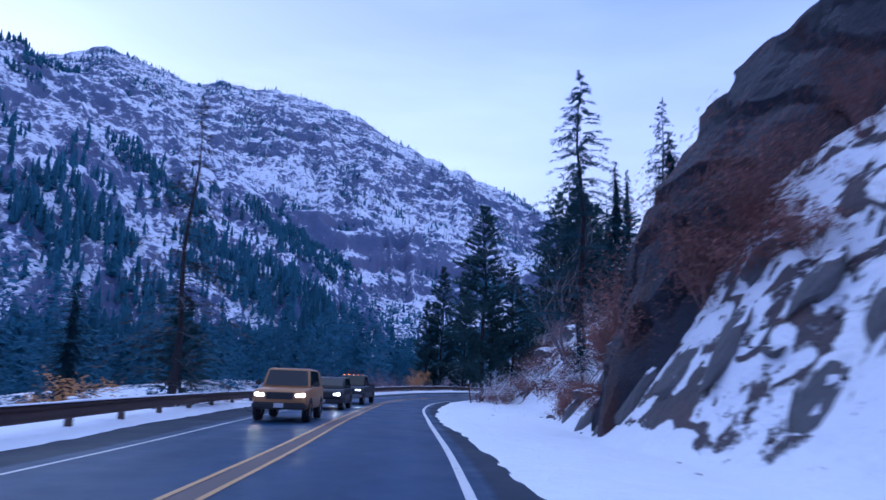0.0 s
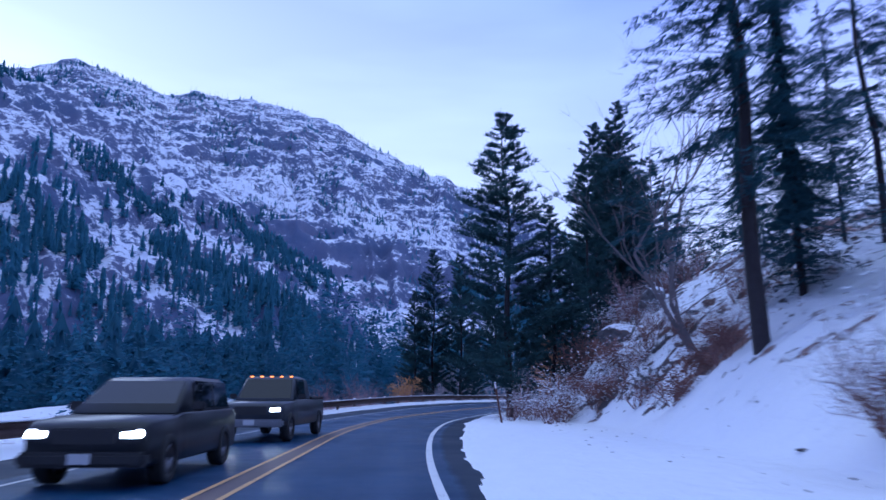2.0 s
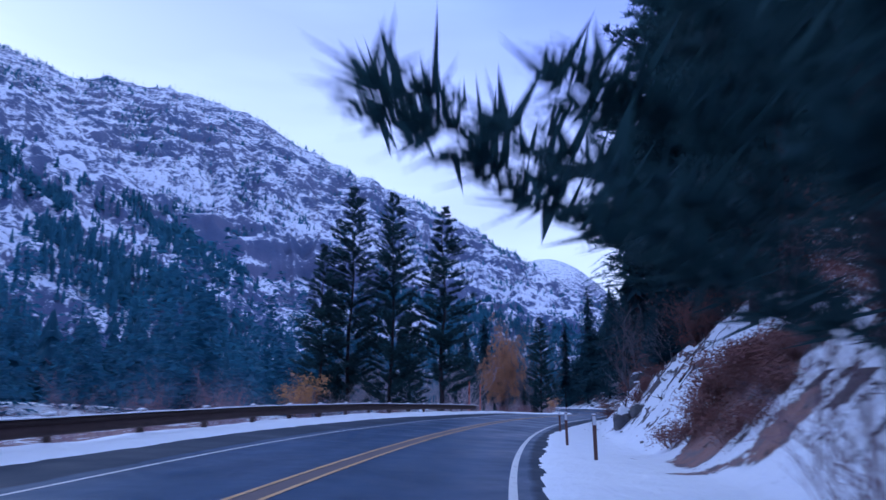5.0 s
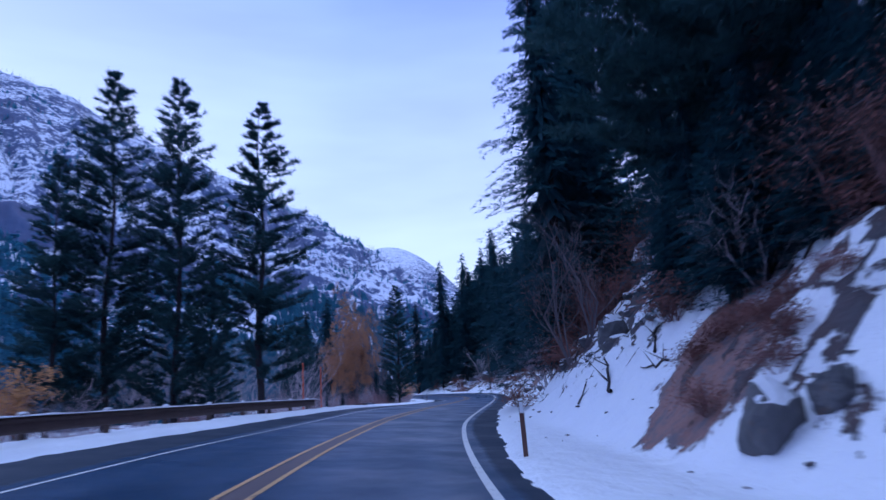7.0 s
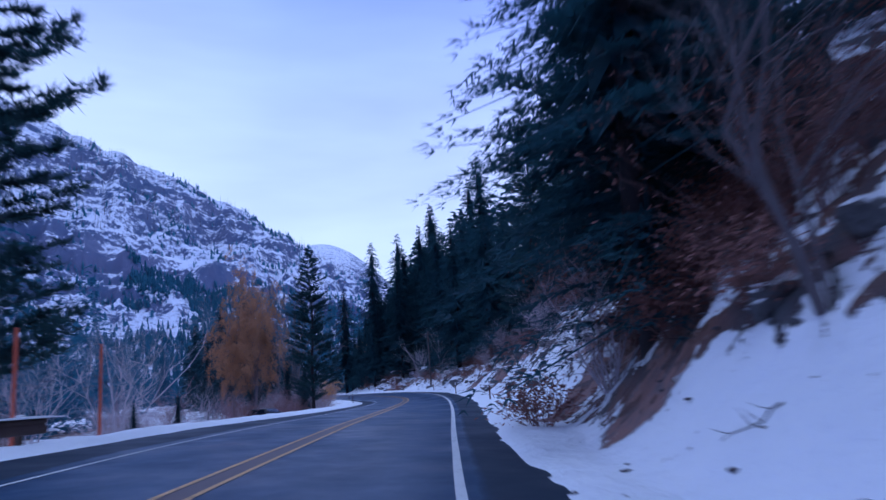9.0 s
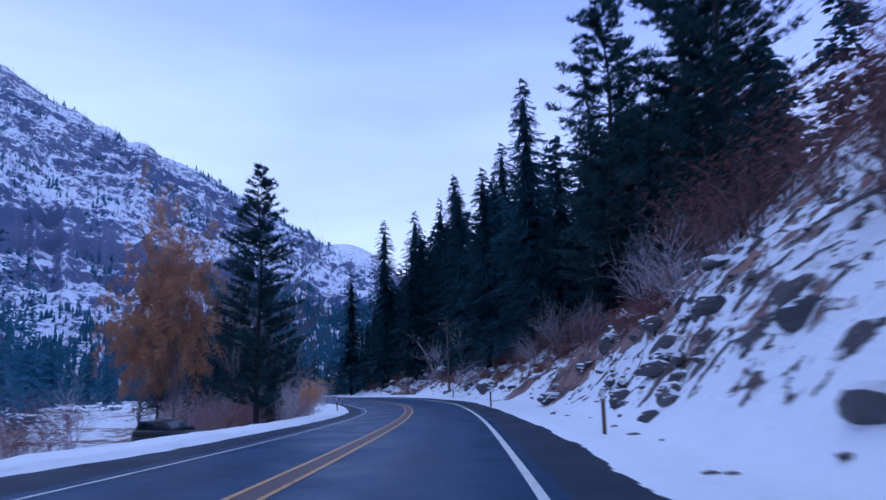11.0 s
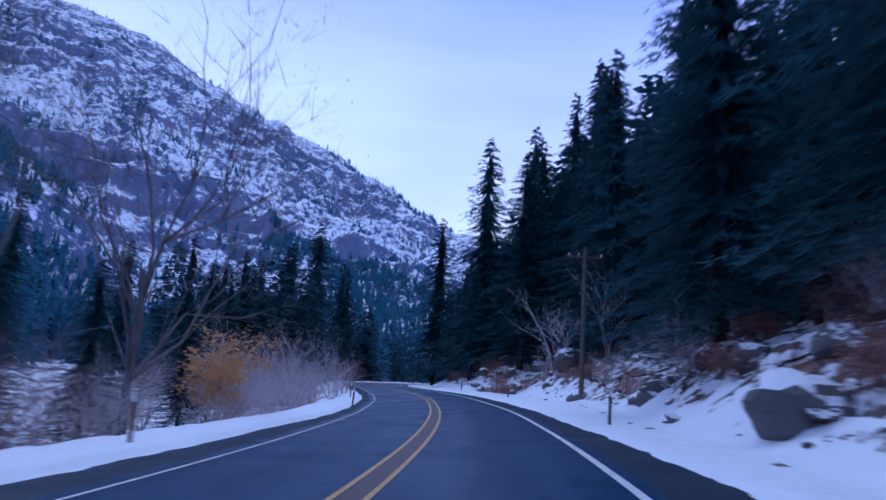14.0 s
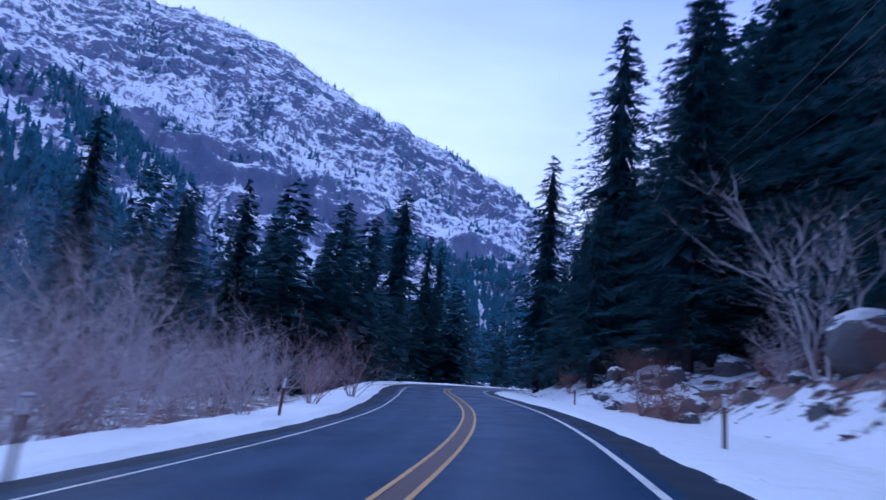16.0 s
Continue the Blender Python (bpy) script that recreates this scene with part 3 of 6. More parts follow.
def build_country():
    az = np.concatenate([np.arange(-180, -48, 4.0), np.arange(-48, 34, 0.12), np.linspace(34, 180, 50)])
    r = np.concatenate([[0.5, 40, 80, 120, 180, 240], np.linspace(300, 1250, 150), np.geomspace(1258, 2300, 130), np.linspace(2350, 4800, 34)])
    A, R = np.meshgrid(np.radians(az), r, indexing="ij")
    x, y = HUB[0] + R * np.sin(A), HUB[1] + R * np.cos(A)
    z = country_z(x, y)
    P = np.stack([x, y, z], -1)
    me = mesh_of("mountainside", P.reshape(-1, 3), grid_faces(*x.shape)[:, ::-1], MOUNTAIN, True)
    # bare rock where the face is steep
    n = np.cross(np.gradient(P, axis=1), np.gradient(P, axis=0))
    steep = np.abs(n[..., 2]) / np.maximum(np.linalg.norm(n, axis=-1), 1e-6)
    t = (R - 620.0) / (along(np.degrees(A), REACH) - 620.0)
    t = t + 0.03 * fbm(np.degrees(A) * 0.5, R * 0.004, 3, 44)
    bare = bump01(0.88 - steep, 0.0, 0.34) + 0.55 * np.exp(-((t - 0.40) / 0.07) ** 2) - 0.40 * np.exp(-((t - 0.56) / 0.07) ** 2) + 0.15 * bump01(t, 0.66, 0.95)
    bare = bare + 0.35 * fbm(np.degrees(A) * 0.5, R * 0.004, 4, 47)
    me.attributes.new("rocky", "FLOAT", "POINT").data.foreach_set("value", bare.reshape(-1).astype(np.float32))
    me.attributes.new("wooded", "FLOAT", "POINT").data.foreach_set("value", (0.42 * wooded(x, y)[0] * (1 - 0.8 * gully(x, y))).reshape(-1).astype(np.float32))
    tagged(new("mountainside", me), "steep snow-dusted rocky mountain range above the canyon", "mountain", kind="structure")


build_country()


# ---- trees ----
def conifer_arrays(rng, h, spread, whorls, per, start, droop, spray, sprays, style, stems=True, slim=False):
    """Verts and faces of a conifer crown: whorls of drooping branches that carry small flat sprays of needles."""
    verts, faces = [], []

    def tri(a, b, c):
        n = len(verts)
        verts.extend((a, b, c))
        faces.append((n, n + 1, n + 2))

    def quad(a, b, c, d):
        n = len(verts)
        verts.extend((a, b, c, d))
        faces.append((n, n + 1, n + 2, n + 3))

    for w in range(whorls):
        f = w / (whorls - 1)
        z0 = h * (start + (1 - start) * f**0.92)
        for k in range(per):
            if rng.random() < 0.12:
                continue
            a = rng.uniform(0, 6.283)
            if style == "pine":
                env = math.sin(min(1, (1 - f) * 1.15 + 0.1) * 1.57) * (0.82 + 0.18 * math.sin(f * 9 + w))
            else:
                env = (1 - f) ** 0.78 + 0.03
            L = spread * env * rng.uniform(0.6, 1.12)
            zz = z0 + rng.uniform(-0.4, 0.4) * h / whorls
            d = Vector((math.cos(a), math.sin(a), 0))
            side = Vector((-d.y, d.x, 0))
            dr = droop * rng.uniform(0.6, 1.4)

            def on(q):
                lift = 0.25 * L * q - dr * L * q * q * 1.6 if style != "pine" else 0.30 * L * q - dr * L * q * (1 - q)
                return d * (L * q) + Vector((0, 0, zz + lift))

            if stems:
                wd = 0.012 * L + 0.01
                b0, b1 = on(0), on(0.95)
                quad(b0 + side * wd, b0 - side * wd, b1 - side * wd * 0.3, b1 + side * wd * 0.3)
            n = max(3 if stems else 1, int(sprays * (0.35 + 0.65 * env)))
            for i in range(n):
                if style == "pine":
                    q = 1 - 0.72 * rng.random() ** 1.35
                else:
                    q = rng.uniform(0.15, 1.0)
                base = on(q) + side * rng.uniform(-1, 1) * 0.10 * L * (0.3 + q)
                size = spray * rng.uniform(0.6, 1.3) * (0.6 + 0.4 * env)
                if style == "pine":
                    out = (d * rng.uniform(0.1, 1) + side * rng.uniform(-1, 1) + Vector((0, 0, rng.uniform(-0.25, 0.9)))).normalized()
                else:
                    out = (d * rng.uniform(0.5, 1) + side * rng.uniform(-0.9, 0.9) + Vector((0, 0, rng.uniform(-0.55, 0.15)))).normalized()
                across = out.cross(Vector((rng.uniform(-0.5, 0.5), rng.uniform(-0.5, 0.5), 1))).normalized() * size * rng.uniform(0.22, 0.42)
                tip = base + out * size
                if slim and style == "pine":
                    # a tuft of long needles
                    for turn in (-0.9, 0.0, 0.9):
                        way = out * size * 0.8 + across * 2.6 * turn + Vector((0, 0, size * rng.uniform(-0.25, 0.4)))
                        tri(base - across * 0.38, base + across * 0.38, base + way)
                elif slim:
                    fork = across * 1.1
                    tri(base - across * 0.28, base + across * 0.28, tip + fork)
                    tri(base - across * 0.28, base + across * 0.28, tip - fork - out * size * 0.25)
                else:
                    mid = base + out * size * 0.45
                    quad(base, mid + across, tip, mid - across)
    return verts, faces


def tube(path, radii, sides=6):
    """Verts and faces of a tapered tube along a path."""
    verts, faces = [], []
    for i, (p, r) in enumerate(zip(path, radii)):
        p = Vector(p)
        t = (Vector(path[min(i + 1, len(path) - 1)]) - Vector(path[max(i - 1, 0)])).normalized()
        u = t.orthogonal().normalized()
        w = t.cross(u)
        for k in range(sides):
            a = 6.2832 * k / sides
            verts.append(p + (u * math.cos(a) + w * math.sin(a)) * r)
    for i in range(len(path) - 1):
        for k in range(sides):
            a, b = i * sides + k, i * sides + (k + 1) % sides
            faces.append((a, b, b + sides, a + sides))
    return verts, faces


def spire(seed, tiers, sides, spread):
    """A far conifer: ragged drooping skirts of boughs round a thin trunk, one unit high."""
    rng = random.Random(seed)
    V, F = [(0.012, 0, 0), (-0.006, 0.010, 0), (-0.006, -0.010, 0), (0, 0, 0.9)], [(0, 1, 3), (1, 2, 3), (2, 0, 3)]
    for k in range(tiers):
        z = 0.14 + 0.78 * k / tiers + rng.uniform(-0.01, 0.01)
        r = spread * (1 - (z - 0.05)) ** 0.85 * rng.uniform(0.7, 1.15)
        ox, oy = rng.uniform(-0.25, 0.25) * r, rng.uniform(-0.25, 0.25) * r
        n, top = len(V), min(1.0, z + 1.6 * 0.80 / tiers + 0.03)
        V.append((0, 0, top))
        turn = rng.uniform(0, 6.28)
        for j in range(sides * 2):
            a = turn + 3.1416 * j / sides
            q = r * (rng.uniform(0.75, 1.2) if j % 2 == 0 else rng.uniform(0.25, 0.55))
            V.append((ox + math.cos(a) * q, oy + math.sin(a) * q, z + (rng.uniform(-0.02, 0.01) if j % 2 == 0 else 0.03)))
        for j in range(sides * 2):
            F.append((n, n + 1 + j, n + 1 + (j + 1) % (sides * 2)))
    return np.array(V), np.array(F)


def conifer(name, seed, h, spread, whorls, per, start, droop, spray, sprays, style, mat, label, lean=0.0, category="tree", slim=True, core=0):
    rng = random.Random(seed)
    root = tagged(new(name), label, category)
    path = [(lean * h * (k / 8) ** 1.5 + 0.01 * h * math.sin(k * 1.3 + seed), 0.008 * h * math.sin(k * 0.9 + seed), h * 0.99 * k / 8) for k in range(9)]
    path[0] = (0, 0, -1.0)
    v, f = tube(path, [h * 0.0125 * (1 - 0.93 * k / 8) for k in range(9)], 8)
    part("trunk", mesh_of("trunk", v, f, BARK, True), root)
    v, f = conifer_arrays(rng, h, spread, whorls, per, start, droop, spray, sprays, style, slim=slim)
    v = [p + Vector((lean * h * max(p.z / h, 0) ** 1.5, 0, 0)) for p in v]
    if core:
        # the close inner boughs
        cv, cf = spire(seed + 200, core, 9, 0.46 * spread / h)
        n = len(v)
        lift = max(start, 0.05)
        v += [Vector((lean * h * max(c[2], 0) ** 1.5 + c[0] * h, c[1] * h, h * (lift + (0.96 - lift) * c[2]))) for c in cv]
        f += [tuple(int(k) + n for k in face) for face in cf]
    part("crown", mesh_of("crown", v, f, mat), root)
    return root


PROTO = {
    "fir_a": conifer("fir_tree", 1, 26, 5.4, 46, 9, 0.05, 0.30, 0.54, 52, "fir", FIR, "tall dark green fir tree with drooping boughs", core=24),
    "fir_b": conifer("fir_tree", 2, 22, 4.4, 42, 9, 0.04, 0.26, 0.52, 46, "fir", FIR, "slender dark green fir tree with drooping boughs", core=22),
    "fir_c": conifer("fir_tree", 3, 30, 5.6, 42, 8, 0.12, 0.36, 0.56, 50, "fir", FIR, "tall thin-crowned fir tree with bare lower trunk"),
    "fir_n": conifer("fir_tree", 8, 24, 4.6, 46, 10, 0.03, 0.32, 0.36, 92, "fir", FIR, "dense dark green fir tree at the edge of the wood", core=24),
    "fir_o": conifer("fir_tree", 9, 22, 4.9, 32, 7, 0.16, 0.24, 0.42, 66, "fir", FIR, "open-crowned fir tree on the snowy bank"),
    "snag": conifer("dead_pine", 12, 18, 4.4, 30, 5, 0.08, 0.34, 0.5, 16, "fir", DEAD_NEEDLES, "half-dead pine with a bare trunk and thin brown branches"),
    "fir_d": conifer("fir_tree", 6, 26, 5.6, 38, 8, 0.05, 0.30, 0.84, 13, "fir", FIR, "dark fir tree deep in the wood", core=24),
    "fir_e": conifer("fir_tree", 7, 24, 4.9, 36, 8, 0.05, 0.26, 0.80, 13, "fir", FIR, "dark narrow fir tree deep in the wood", core=22),
    "pine_a": conifer("pine_tree", 4, 25, 4.9, 32, 8, 0.12, 0.10, 0.46, 84, "pine", PINE, "tall ponderosa pine tree with tufted branches"),
    "pine_c": conifer("pine_tree", 14, 22, 4.6, 36, 9, 0.08, 0.12, 0.46, 66, "pine", PINE, "broad dense ponderosa pine tree beside the snow"),
    "pine_b": conifer("pine_tree", 5, 22, 4.4, 28, 8, 0.14, 0.14, 0.46, 80, "pine", PINE, "ponderosa pine tree with open tufted crown"),
}
PROTO_H = {"pine_c": 22, "snag": 18, "fir_n": 24, "fir_o": 22, "fir_a": 26, "fir_b": 22, "fir_c": 30, "fir_d": 26, "fir_e": 24, "pine_a": 25, "pine_b": 22}
USED = set()


def near_road(x, y):
    """s and v of a world place."""
    rel = np.array([x, y]) - LINE
    i = int(np.argmin((rel**2).sum(1)))
    d = HEAD[i]
    return RUN[i] + float(rel[i] @ d), float(rel[i, 0] * d[1] - rel[i, 1] * d[0])


def spot(x, y):
    """A world place on the ground."""
    return Vector((x, y, float(ground_z(*near_road(x, y)))))


def plant_at(kind, x, y, top, turn=0.0, group="", girth=1.0, label=""):
    """Sets a tree at x, y so that its tip is at the height top."""
    s, v = near_road(x, y)
    return plant(kind, s, v, top - float(ground_z(s, v)), turn, 0.0, group, girth, label)


def plant(kind, s, v, h, turn=0.0, sink=0.0, group="", girth=1.0, label=""):
    """Sets a tree of height h on the ground at s, v."""
    x, y = place_xy(s, v)
    k = h / PROTO_H[kind]
    m = Matrix.LocRotScale((float(x), float(y), float(ground_z(s, v)) - sink), Euler((0, 0, turn)), (k * girth, k * girth, k))
    if kind in USED:
        ob = copy_thing(PROTO[kind], m @ Matrix.Diagonal((*(1 / c for c in PROTO[kind].scale), 1)))
    else:
        USED.add(kind)
        ob = PROTO[kind]
        ob.matrix_basis = m
    return tagged(ob, label=label, group=group)

# ---- woods ----
RNG = random.Random(11)
# trees that stand out, right of the road
for kind, x, y, top, turn, girth in [
    ("fir_o", 9.6, 46.6, 24.0, 0.3, 1.05), ("fir_n", 7.4, 35.6, 5.6, 0.4, 1.4), ("fir_b", 17.25, 62.5, 22.0, 1.0, 0.75), ("fir_n", 12.9, 49.8, 18.4, 1.3, 0.9), ("fir_o", 16.8, 50.7, 24.0, 2.3, 0.8), ("fir_n", 14.6, 42.6, 18.0, 0.3, 1.1), ("fir_n", 15.8, 39.6, 18.0, 4.3, 1.1), ("fir_o", 17.7, 54.7, 19.6, 3.0, 0.7), ("pine_b", 14.8, 86.1, 25.9, 1.9, 0.95), ("pine_b", 12.6, 80.5, 20.5, 0.6, 0.9), ("fir_n", 17.6, 84.6, 19.0, 2.1, 1.2), ("fir_n", 18.2, 89.6, 21.0, 0.1, 1.2),
    ("pine_c", 4.3, 67.6, 19.2, 0.5, 1.0), ("pine_c", 7.4, 69.6, 13.5, 2.5, 1.0), ("pine_a", 9.4, 73.0, 11.0, 0.9, 1.2),
    ("fir_b", 24.0, 74.0, 13.5, 0.9, 0.9), ("fir_b", 28.0, 80.0, 14.5, 1.9, 0.9), ("fir_b", 31.0, 84.0, 15.5, 0.1, 0.9),
    ("fir_n", 27.4, 125.0, 31.0, 0.8, 1.1), ("fir_n", 31.5, 126.5, 33.0, 2.2, 1.0), ("fir_a", 34.5, 131.0, 28.0, 4.0, 1.1), ("pine_a", 22.4, 105.8, 32.0, 0.0, 1.2),
    ("pine_a", 20.6, 101.3, 31.0, 1.5, 1.2), ("pine_b", 25.5, 109.7, 31.0, 0.4, 1.0), ("fir_c", 27.8, 113.8, 30.0, 1.4, 1.0),
    ("fir_a", 64.5, 207.0, 27.0, 1.4, 1.1), ("pine_a", 60.0, 177.6, 33.0, 2.0, 1.0), ("pine_a", 57.6, 167.0, 34.0, 0.6, 1.0), ("pine_a", 54.3, 161.4, 30.0, 1.6, 1.0), ("fir_a", 65.0, 197.8, 34.5, 1.0, 1.0), ("fir_a", 66.1, 183.9, 26.0, 2.0, 1.0), ("fir_c", 69.0, 192.0, 35.0, 2.9, 1.0),
    ("fir_n", 76.6, 225.5, 33.2, 0.4, 1.0), ("fir_a", 77.9, 239.9, 33.5, 1.4, 1.0), ("fir_a", 85.6, 264.8, 40.3, 2.4, 0.95), ("fir_a", 89.4, 265.6, 46.3, 3.4, 0.9),
    ("fir_a", 81.0, 286.6, 40.3, 4.4, 1.15), ("fir_a", 87.7, 283.9, 42.5, 5.4, 1.1), ("fir_b", 78.0, 262.0, 30.0, 0.7, 1.2), ("fir_a", 78.0, 303.0, 30.0, 1.7, 1.2),
    ("fir_a", 90.2, 266.7, 46.1, 0.3, 1.1), ("fir_a", 93.8, 252.3, 49.4, 1.3, 1.1), ("fir_a", 83.5, 252.0, 38.0, 2.6, 1.2), ("fir_a", 84.0, 272.0, 36.0, 3.6, 1.2),
]:
    plant_at(kind, x, y, top, turn, "roadside trees", girth)
for kind, s, v, top, turn, girth in [("fir_n", 138.5, 10.6, 36, 0.5, 1.0), ("pine_a", 141, 13.0, 38, 1.2, 1.1), ("pine_b", 93, 14.2, 29, 2.1, 0.8), ("pine_b", 104, 13.0, 31, 4.1, 0.9)]:
    x, y = (float(c) for c in place_xy(s, v))
    plant_at(kind, x, y, top, turn, "roadside trees", girth)
# young firs and undergrowth along the crest of the bank
for k in range(36):
    s = RNG.uniform(97, 114) if k % 2 else RNG.uniform(103, 113)
    v = float(np.interp(s, [97, 100, 103, 107, 112, 115, 126, 130], [14.2, 12.7, 11.4, 10.0, 9.9, 11.6, 12.2, 11.0])) + abs(RNG.gauss(0, 1.6))
    plant(RNG.choice(["fir_d", "fir_e"]), s, v, RNG.uniform(2.5, 7), RNG.uniform(0, 6.28), 0.3, "young firs on the bank", RNG.uniform(1.3, 1.8), "young dark fir on the crest of the bank")
# left of the road, past the guardrail
for kind, x, y, top, turn, girth in [
    ("pine_c", 0.6, 138.6, 24.9, 0.2, 0.80), ("pine_c", 5.0, 136.6, 23.7, 1.4, 0.80), ("pine_c", -2.4, 137.1, 17.7, 2.4, 0.9), ("pine_b", 10.4, 136.0, 22.2, 3.0, 0.95),
    ("pine_b", 7.5, 142.0, 13.0, 0.9, 1.0), ("pine_c", 34.3, 182.3, 16.2, 0.7, 0.9), ("snag", -11.8, 31.4, 14.6, 0.7, 1.0), ("fir_o", -12.6, 33.6, 6.5, 0.7, 2.0), ("fir_n", -17.0, 30.0, 0.5, 0.2, 1.5), ("pine_b", -15.0, 41.0, 6.0, 0.7, 1.3), ("fir_b", -19.0, 36.0, 6.0, 1.7, 1.3), ("fir_n", 15.6, 140.0, 1.5, 1.7, 1.6), ("fir_n", 17.4, 142.6, 1.7, 0.7, 1.6), ("fir_b", 36.0, 216.0, 9.0, 0.4, 1.3), ("fir_b", 33.0, 206.0, 8.0, 1.4, 1.3), ("fir_n", 40.0, 262.0, 15.0, 2.4, 1.3), ("fir_n", 45.0, 283.0, 17.0, 0.9, 1.3), ("fir_b", 36.5, 246.0, 11.0, 0.9, 1.4), ("fir_b", 44.0, 268.0, 12.0, 1.9, 1.4), ("fir_b", 47.5, 295.0, 15.0, 2.2, 1.3), ("fir_b", 51.0, 305.0, 17.0, 0.1, 1.2), ("fir_a", 41.0, 280.0, 15.0, 1.9, 1.5), ("fir_b", 31.0, 236.0, 12.0, 2.9, 1.2), ("fir_b", 38.6, 201.5, 4.6, 0.9, 1.5), ("fir_b", 40.0, 207.0, 4.0, 1.9, 1.5), ("fir_b", 37.0, 204.5, 6.0, 2.9, 1.4), ("fir_b", 41.5, 213.0, 5.0, 0.3, 1.5), ("fir_b", 44.0, 223.5, 4.5, 1.3, 1.5),
    ("fir_b", 52.0, 318.0, 24.0, 0.3, 1.5), ("fir_a", 60.7, 362.7, 39.0, 1.2, 1.5), ("fir_a", 55.0, 380.0, 36.0, 2.2, 1.5), ("fir_a", 47.0, 345.0, 24.0, 0.9, 1.5), ("fir_b", 40.0, 330.0, 23.0, 1.9, 1.5),
    ("fir_b", 66.0, 350.0, 27.0, 2.9, 1.1), ("fir_b", 70.0, 372.0, 29.0, 0.2, 1.1),
]:
    plant_at(kind, x, y, top, turn, "river bank trees", girth)
# dark wood above the right bank, in uneven rows, lower where the bank is high
FRONT = [(112, 0.6), (150, 0.6), (160, 0.40), (184, 0.5), (194, 0.9), (240, 1.0)]
BACK = [(112, 0.35), (160, 0.35), (190, 0.45), (205, 0.75), (225, 0.8), (240, 1.0)]
deep = []
for row, (s0, s1, gap, out, low, high) in enumerate([(112, 200, 6.0, 10, 14, 24), (190, 425, 4.6, 11.5, 16, 25), (122, 425, 4.6, 17, 22, 31)]):
    s = s0
    while s < s1:
        s += gap * RNG.uniform(0.5, 1.5)
        if row != 1 and 157 < s < 180:
            continue
        v = float(along(s, TOE)) + out + RNG.uniform(-2.5, 3.5)
        kind = RNG.choice(["fir_a", "fir_a", "fir_b", "fir_c"] if row < 2 and s < 270 else ["fir_d", "fir_e"])
        h = RNG.uniform(low, high) * float(along(s, BACK if row == 2 else FRONT))
        if row == 2:
            deep.append((s, v, h))
        else:
            plant(kind, s, v, h, RNG.uniform(0, 6.28), 0.3, "wood above the road", RNG.uniform(1.0, 1.35))


# close edge of the wood along the right bank
s = 236.0
while s < 415:
    s += RNG.uniform(2.0, 4.2)
    v = float(along(s, TOE)) + RNG.uniform(5.5, 9.5) + 6.0 * float(bump01(s, 305, 258))
    plant(RNG.choice(["fir_d", "fir_e", "fir_b"]), s, v, RNG.uniform(13, 23), RNG.uniform(0, 6.28), 0.3, "wood above the road", RNG.uniform(1.15, 1.5))


s = 240.0
while s < 345:
    s += RNG.uniform(2.2, 4.0)
    deep.append((s, float(along(s, TOE)) + RNG.uniform(10, 16) + 5.0 * float(bump01(s, 305, 258)), RNG.uniform(17, 25)))


# ---- far woods, joined ----
def template(seed, whorls, per, sprays, spray, spread=0.17, style="fir", lean_faces=False):
    v, f = conifer_arrays(random.Random(seed), 1.0, spread, whorls, per, 0.04, 0.30, spray, sprays, style, stems=False)
    v, f = np.array([tuple(p) for p in v]), np.array(f)
    return v, f[:, 1:] if lean_faces else f


def scatter(name, spots, heights, templates, mat, label, girth=1.0, seed=0):
    """One mesh of many trees, for woods too far off to count."""
    r = np.random.RandomState(seed)
    V, F, n = [], [], 0
    pick = r.randint(0, len(templates), len(spots))
    for k, (tv, tf) in enumerate(templates):
        idx = np.where(pick == k)[0]
        if not len(idx):
            continue
        a = r.uniform(0, 6.283, len(idx))
        c, s = np.cos(a)[:, None], np.sin(a)[:, None]
        h = heights[idx][:, None]
        g = girth * r.uniform(0.8, 1.25, len(idx))[:, None] * h
        x = (tv[None, :, 0] * c - tv[None, :, 1] * s) * g + spots[idx, 0:1]
        y = (tv[None, :, 0] * s + tv[None, :, 1] * c) * g + spots[idx, 1:2]
        z = tv[None, :, 2] * h + spots[idx, 2:3]
        V.append(np.stack([x, y, z], -1).reshape(-1, 3))
        F.append((tf[None] + (n + np.arange(len(idx)) * len(tv))[:, None, None]).reshape(-1, tf.shape[1]))
        n += len(idx) * len(tv)
    V, F = np.vstack(V), np.vstack(F)
    me = bpy.data.meshes.new(name)
    me.vertices.add(len(V))
    me.vertices.foreach_set("co", V.astype(np.float32).ravel())
    w = F.shape[1]
    me.loops.add(F.size)
    me.loops.foreach_set("vertex_index", F.astype(np.int32).ravel())
    me.polygons.add(len(F))
    me.polygons.foreach_set("loop_start", np.arange(0, F.size, w, dtype=np.int32))
    me.update(calc_edges=True)
    me.materials.append(mat)
    return tagged(new(name, me), label, "wood", kind="stuff")


R = np.random.RandomState(5)
MID = [template(21, 20, 7, 6, 0.048, 0.19), template(22, 21, 7, 6, 0.045, 0.16), template(23, 19, 7, 6, 0.050, 0.18)]


SMALL = [spire(31, 9, 6, 0.22), spire(32, 10, 6, 0.19), spire(33, 8, 6, 0.21), spire(34, 10, 5, 0.17)]
TINY = [spire(41, 5, 4, 0.32), spire(42, 5, 4, 0.27), spire(43, 4, 4, 0.34)]


def wood_spots(n, x0, x1, y0, y1, keep, zf):
    x, y = R.uniform(x0, x1, n), R.uniform(y0, y1, n)
    k = keep(x, y)
    x, y = x[k], y[k]
    return np.stack([x, y, zf(x, y) - 1.0], 1)


